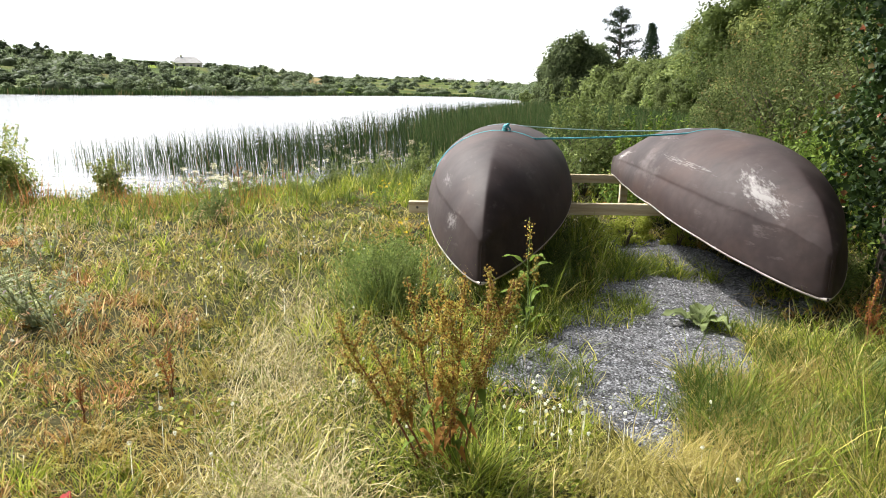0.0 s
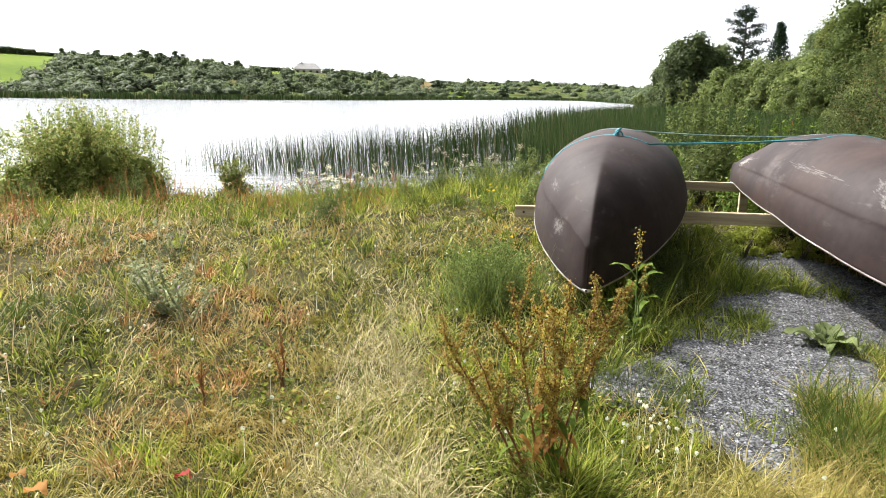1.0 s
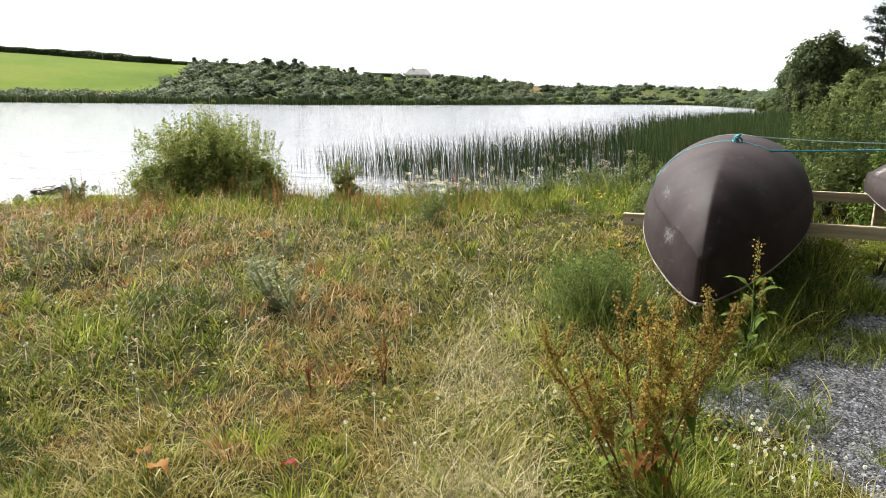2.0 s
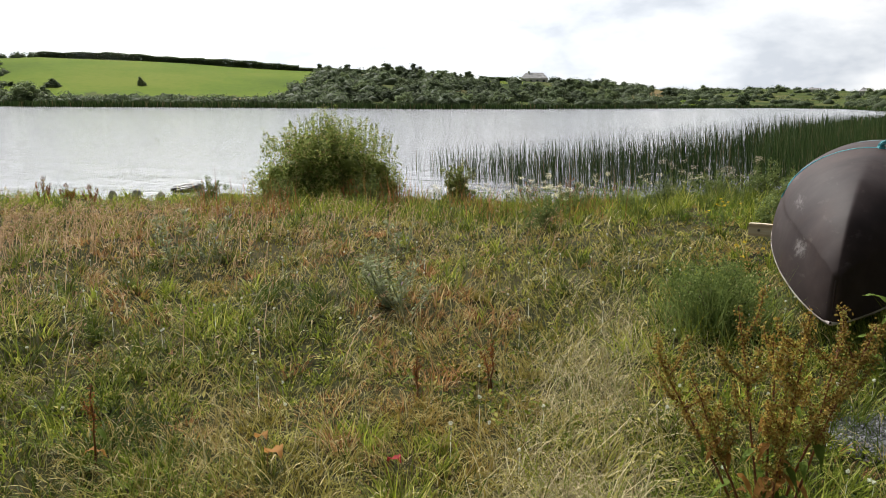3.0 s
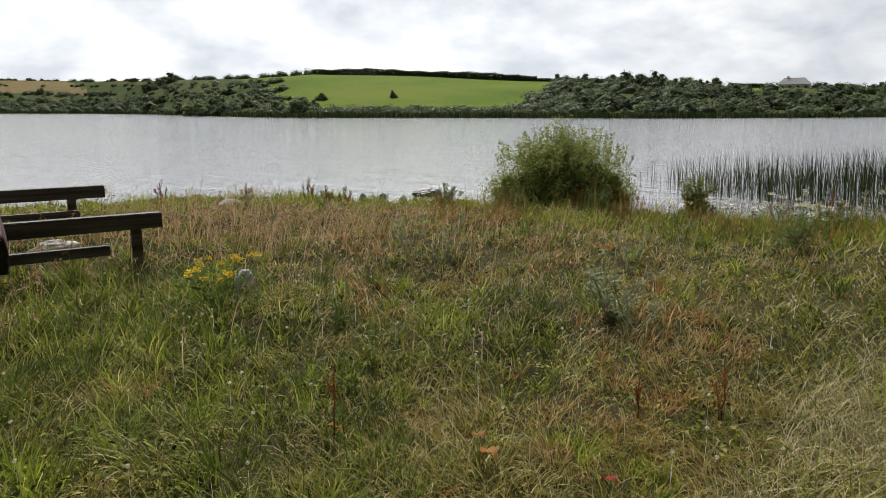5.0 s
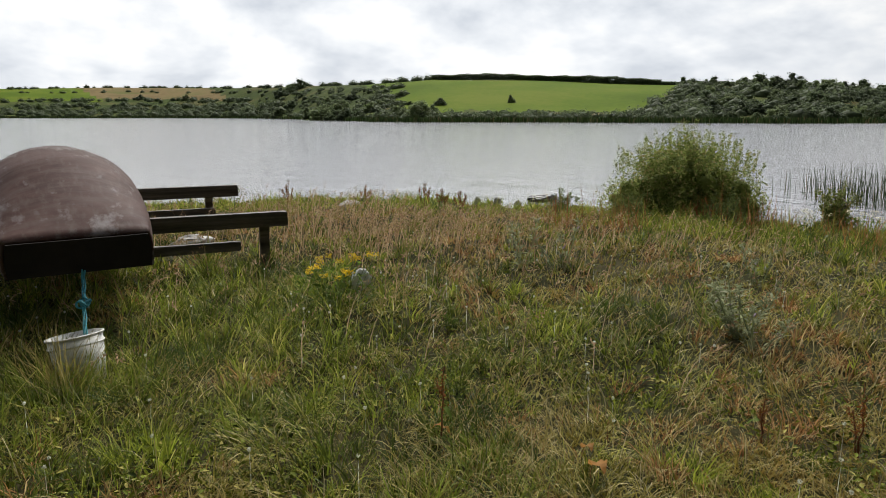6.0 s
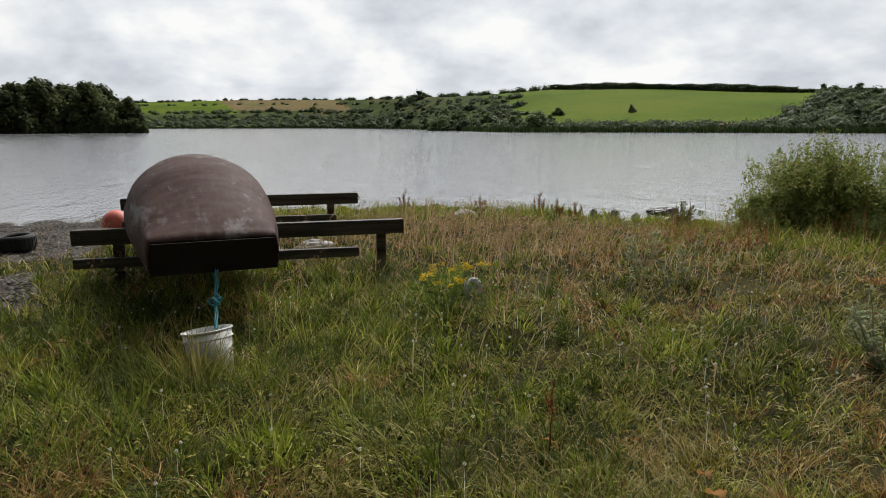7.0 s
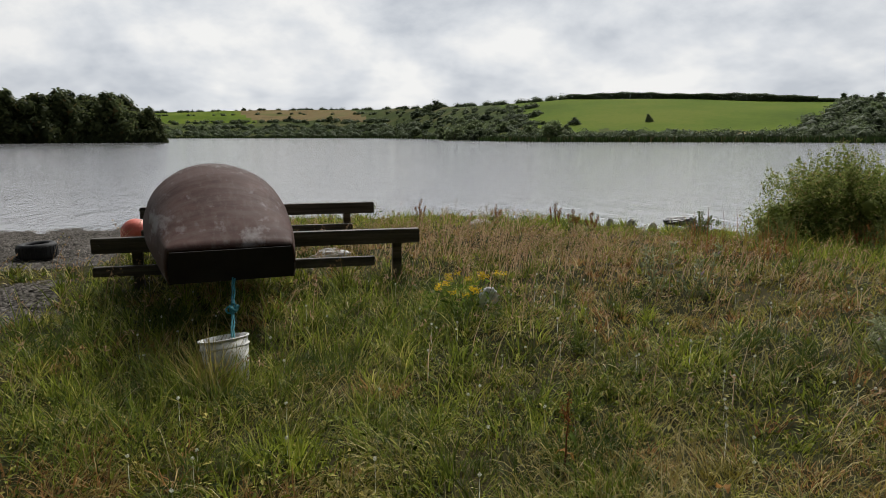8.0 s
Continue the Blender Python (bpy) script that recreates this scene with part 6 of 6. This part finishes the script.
flower_plant("ragwort", -4.73, 2.16, 0.43, 12, 0.032, P_YELLOW, "bright yellow ragwort flowering in long grass", group="ragworts", spread=0.26)
flower_plant("ragwort", -4.62, 1.98, 0.30, 7, 0.03, P_YELLOW, "bright yellow ragwort flowering in long grass", group="ragworts", spread=0.2)
for az, r in ((5.5, 8.6), (4.6, 8.9), (61.5, 12.0), (3.2, 6.0)):
    px, py = polar(az, r)
    flower_plant("ragwort", px, py, 0.34, 5, 0.017, P_YELLOW, "small yellow ragwort in the meadow", group="ragworts", spread=0.2)
for az, r in ((22.0, 11.4), (20.8, 11.7), (18.6, 10.9), (17.5, 10.4), (19.6, 9.6), (16.0, 11.5), (14.5, 11.8), (27.8, 10.2), (24.5, 10.9), (11.0, 11.5), (18.0, 9.2), (7.5, 12.6)):
    px, py = polar(az, r)
    flower_plant("meadowsweet", px, py, rng.uniform(0.42, 0.62), 6, 0.05, P_CREAM, "cream meadowsweet plumes near the water", group="meadowsweets", spread=0.22)
L_UMBEL = foliage("faded umbel", (0.34, 0.28, 0.18), (0.58, 0.52, 0.38), trans=0.3)
for az, r in ((6.8, 12.4), (5.2, 12.0), (4.0, 12.3), (3.2, 11.6), (9.0, 12.8), (8.0, 12.2), (74.5, 9.6), (77, 9.2)):
    px, py = polar(az, r)
    flower_plant("hogweed", px, py, rng.uniform(0.55, 0.8), 4, 0.06, L_UMBEL, "fading hogweed umbels on the bank", group="hogweeds", spread=0.25)

# clover heads sprinkled through the sward
x, y = polar_scatter(200, -30, 95, 1.8, 7.5, 0.7)
x, y = np.concatenate([x, rng.normal(0.54, 0.15, 26)]), np.concatenate([y, rng.normal(2.72, 0.14, 26)])
k = (straw_share(x, y) < 0.5) & (gravel_share(x, y) < 0.6)
x, y = x[k], y[k]
n = len(x)
c = np.stack([x, y, ground_z(x, y) + rng.uniform(0.10, 0.22, n)], 1)
p, nn = crown_points(c, np.full(n, 0.007), 22)
v, f = leaves(p, nn, 0.010, 0.006)
v2, f2 = blades(np.stack([x, y, ground_z(x, y)], 1), c[:, 2] - ground_z(x, y), 0.004, 0.02, 0.0, 2)
v, f = join([(v, f), (v2, f2)])
tagged(new("white_clover", mesh_from("white_clover", v, f, P_WHITE)), "white clover heads dotted through the grass", "flower", kind="stuff")
# two dying leaves
for px, py, sc, mt, lb in ((-1.28, 2.0, 0.11, P_RED, "scarlet dying leaf lying in the grass"), (-1.75, 1.85, 0.16, L_DOCKLEAF, "orange brown withered dock leaf in the grass"), (-1.9, 1.95, 0.12, L_DOCKLEAF, "orange brown withered dock leaf in the grass")):
    th = empty_at("withered_leaf", pose(*on_ground(px, py, 0.10)), lb, "leaf", "withered leaves")
    v, f = big_leaf((0, 0, 0), (sc * 0.7, -sc * 0.3, 0.03), sc * 0.5)
    under(new("blade", mesh_from("blade", v, f, mt)), th)
    v, f = tube_arrays([(0, 0, -0.1), (-0.01, 0, -0.04), (0, 0, 0)], 0.002, 5)
    under(new("stalk", mesh_from("stalk", v, f, M_REDSTEM)), th)

# ---- ropes ----


def over_boat(m, L, th0, th1, n=12):
    """Points just above the hull at L metres from the bow, between two turns of the section (0 left gunwale, 1 keel, 2 right gunwale)."""
    out = []
    sec = boat_section(L / 4.6, 41)
    for q in np.linspace(th0, th1, n):
        a, h = sec[int(round((q if q <= 1 else 2 - q) * 40))]
        out.append(m @ Vector((-a * 1.02 if q <= 1 else a * 1.02, L, h + 0.012)))
    return [tuple(p) for p in out]


def sag(p0, p1, drop, n=10):
    p0, p1 = np.array(p0), np.array(p1)
    s = np.linspace(0, 1, n)[1:-1, None]
    return [tuple(p) for p in p0 + (p1 - p0) * s - np.array([0, 0, 1.0]) * drop * 4 * s * (1 - s)]


mA, mB = boat.matrix_basis.copy(), boat_b.matrix_basis.copy()
p1, p2 = over_boat(mA, 1.55, 0.25, 1.25, 14), over_boat(mB, 2.2, 0.8, 1.7, 14)
rope = empty_at("rope", Matrix(), "teal rope lashed over both upturned boats with a knot", "rope")
v, f = tube_arrays(p1 + sag(p1[-1], p2[0], 0.01) + p2, 0.008, 7)
under(new("line", mesh_from("line", v, f, M_ROPE, smooth=True)), rope)
kn = np.array(p1[-4])
knots = []
for q in range(5):
    c = kn + rng.normal(0, 0.014, 3) + np.array([0.0, -0.01, 0.012])
    ax = rng.normal(0, 1, 3)
    ax /= np.linalg.norm(ax)
    u = np.cross(ax, (0.3, 0.5, 0.8))
    u /= np.linalg.norm(u)
    w = np.cross(ax, u)
    knots.append(tube_arrays([c + 0.026 * (math.cos(t) * u + math.sin(t) * w) for t in np.linspace(0, 6.0, 14)], 0.008, 6))
knots.append(tube_arrays([kn, kn + np.array([0.03, -0.05, -0.02]), kn + np.array([0.05, -0.07, -0.06])], 0.007, 6))
v, f = join(knots)
under(new("knot", mesh_from("knot", v, f, M_ROPE, smooth=True)), rope)
cord = empty_at("rope", Matrix(), "thin pale blue cord stretched between two upturned boats", "rope")
q1, q2 = over_boat(mA, 2.3, 0.85, 1.1, 6), over_boat(mB, 2.9, 0.85, 1.1, 6)
v, f = tube_arrays(q1 + sag(q1[-1], q2[0], 0.02) + q2, 0.005, 6)
under(new("line", mesh_from("line", v, f, M_PALEROPE, smooth=True)), cord)

# ---- pail with its rope, float, tyre, stones ----
pail = empty_at("bucket", pose(-4.22, 0.27, float(ground_z(-4.22, 0.27)) - 0.03, 4, -10, 0), "white plastic bucket half hidden in long grass under the stern", "bucket")
bm = bmesh.new()
prof = [(0.118, 0.0), (0.122, 0.004), (0.148, 0.33), (0.142, 0.33), (0.116, 0.02), (0.0, 0.02)]
rings = []
for rr, zz in prof[:-1]:
    rings.append([bm.verts.new((rr * math.cos(t), rr * math.sin(t), zz)) for t in np.linspace(0, 2 * math.pi, 28, endpoint=False)])
for r0, r1 in zip(rings, rings[1:]):
    for q in range(28):
        bm.faces.new((r0[q], r0[(q + 1) % 28], r1[(q + 1) % 28], r1[q]))
bm.faces.new(rings[-1])
bm.faces.new(list(reversed(rings[0])))
part("body", bm, M_BUCKET, pail, smooth=True)
for nm, z0, rr in (("rim", 0.325, 0.151), ("band", 0.275, 0.1475)):
    v, f = tube_arrays([(rr * math.cos(t), rr * math.sin(t), z0) for t in np.linspace(0, 2 * math.pi, 33)], 0.006, 6)
    under(new(nm, mesh_from(nm, v, f, M_BUCKET, smooth=True)), pail)
line = empty_at("mooring_rope", Matrix(), "teal rope knotted between the stern and the bucket", "rope")
top, low = np.array((-4.72, 0.36, 0.54)), np.array((-4.27, 0.30, 0.22))
strands_ = []
for q in range(3):
    path = [top + (low - top) * s + np.array([0, 0.009 * math.cos(s * 9 + q * 2.1), 0.009 * math.sin(s * 9 + q * 2.1)]) for s in np.linspace(0, 1, 14)]
    strands_.append(tube_arrays(path, 0.005, 6))
v, f = join(strands_)
under(new("line", mesh_from("line", v, f, M_ROPE, smooth=True)), line)
knots = []
kn = top + (low - top) * 0.5
for q in range(6):
    c = kn + rng.normal(0, 0.014, 3)
    ax = rng.normal(0, 1, 3)
    ax /= np.linalg.norm(ax)
    u = np.cross(ax, (0.3, 0.5, 0.8))
    u /= np.linalg.norm(u)
    w = np.cross(ax, u)
    knots.append(tube_arrays([c + 0.022 * (math.cos(t) * u + math.sin(t) * w) for t in np.linspace(0, 6.0, 14)], 0.007, 6))
v, f = join(knots)
under(new("knot", mesh_from("knot", v, f, M_ROPE, smooth=True)), line)

px, py = polar(92.7, 10.2)
buoy = empty_at("mooring_buoy", pose(*on_ground(px, py)), "faded red round plastic buoy on the shore", "buoy")
bm = bmesh.new()
bmesh.ops.create_uvsphere(bm, u_segments=28, v_segments=18, radius=0.2, matrix=Matrix.Translation((0, 0, 0.19)))
part("float", bm, M_BUOY, buoy, smooth=True)
v, f = tube_arrays([(-0.20 - 0.05 * math.sin(t), 0.05 * math.cos(t), 0.12) for t in np.linspace(-0.6, 3.8, 12)], 0.018, 8)
under(new("lug", mesh_from("lug", v, f, M_BUOY, smooth=True)), buoy)

px, py = polar(99.4, 9.9)
tyre = empty_at("old_tyre", pose(*on_ground(px, py), 3, 0, 0) @ Matrix.Diagonal((0.66, 0.66, 0.95, 1)), "worn black rubber tyre lying on the shingle beach", "tyre")
bm = bmesh.new()
prof = [(0.20, 0.03), (0.24, 0.0), (0.31, 0.0), (0.345, 0.03), (0.35, 0.10), (0.345, 0.17), (0.31, 0.20), (0.24, 0.20), (0.20, 0.17), (0.215, 0.16), (0.30, 0.17), (0.32, 0.10), (0.30, 0.03), (0.215, 0.04)]
rings = [[bm.verts.new((rr * math.cos(t), rr * math.sin(t), zz)) for rr, zz in prof] for t in np.linspace(0, 2 * math.pi, 36, endpoint=False)]
for q in range(36):
    r0, r1 = rings[q], rings[(q + 1) % 36]
    for k in range(len(prof)):
        bm.faces.new((r0[k], r1[k], r1[(k + 1) % len(prof)], r0[(k + 1) % len(prof)]))
bmesh.ops.recalc_face_normals(bm, faces=bm.faces)
part("casing", bm, M_RUBBER, tyre, smooth=True)
for q in range(28):
    bm = bmesh.new()
    t = q / 28 * 360
    box(bm, (0.35 * math.cos(radians(t)), 0.35 * math.sin(radians(t)), 0.10), (0.012, 0.045, 0.13), t, 0.002)
    part("tread_block", bm, M_RUBBER, tyre)


def stone(name, x, y, z, size, mat, label, seed, category="rock", group=""):
    bm = bmesh.new()
    bmesh.ops.create_icosphere(bm, subdivisions=4, radius=1.0)
    for w in bm.verts:
        d = w.co.normalized()
        k = 1 + 0.28 * noise.noise(d * 1.3 + Vector((seed, 0, 0))) + 0.12 * noise.noise(d * 3.5 + Vector((0, seed, 0))) + 0.05 * noise.noise(d * 9)
        w.co = Vector((d.x * size[0] * k, d.y * size[1] * k, d.z * size[2] * k))
    me = bpy.data.meshes.new(name)
    bm.to_mesh(me)
    bm.free()
    me.materials.append(mat)
    ob = new(name, me)
    ob.matrix_basis = pose(x, y, z)
    return tagged(ob, label, category, group)


px, py = polar(48.5, 15.4)
stone("lake_rock", px, py, WATER + 0.06, (0.25, 0.36, 0.10), M_ROCK, "wet dark rock standing out of the shallow water", 3.1)
# unidentified whitish object, given the shape of a stone
stone("pale_stone", -4.88, 2.37, float(ground_z(-4.88, 2.37)) + 0.16, (0.055, 0.10, 0.09), M_WHITISH, "whitish object half hidden behind yellow flowers", 5.2, "stone", "pale stones")
for az, r, sx, sd in ((77.6, 8.0, 0.22, 1.2), (78.5, 10.2, 0.2, 2.4), (64.8, 12.6, 0.26, 7.7), (52.3, 14.3, 0.09, 4.4), (54.0, 14.4, 0.08, 6.1), (50.6, 14.6, 0.10, 8.8), (80.3, 7.6, 0.16, 9.2)):
    px, py = polar(az, r)
    stone("pale_stone", px, py, float(ground_z(px, py)) + 0.05, (sx * 0.7, sx, 0.10), M_PALESTONE, "flat pale stone lying at the grassy lake edge", sd, "stone", "pale stones")
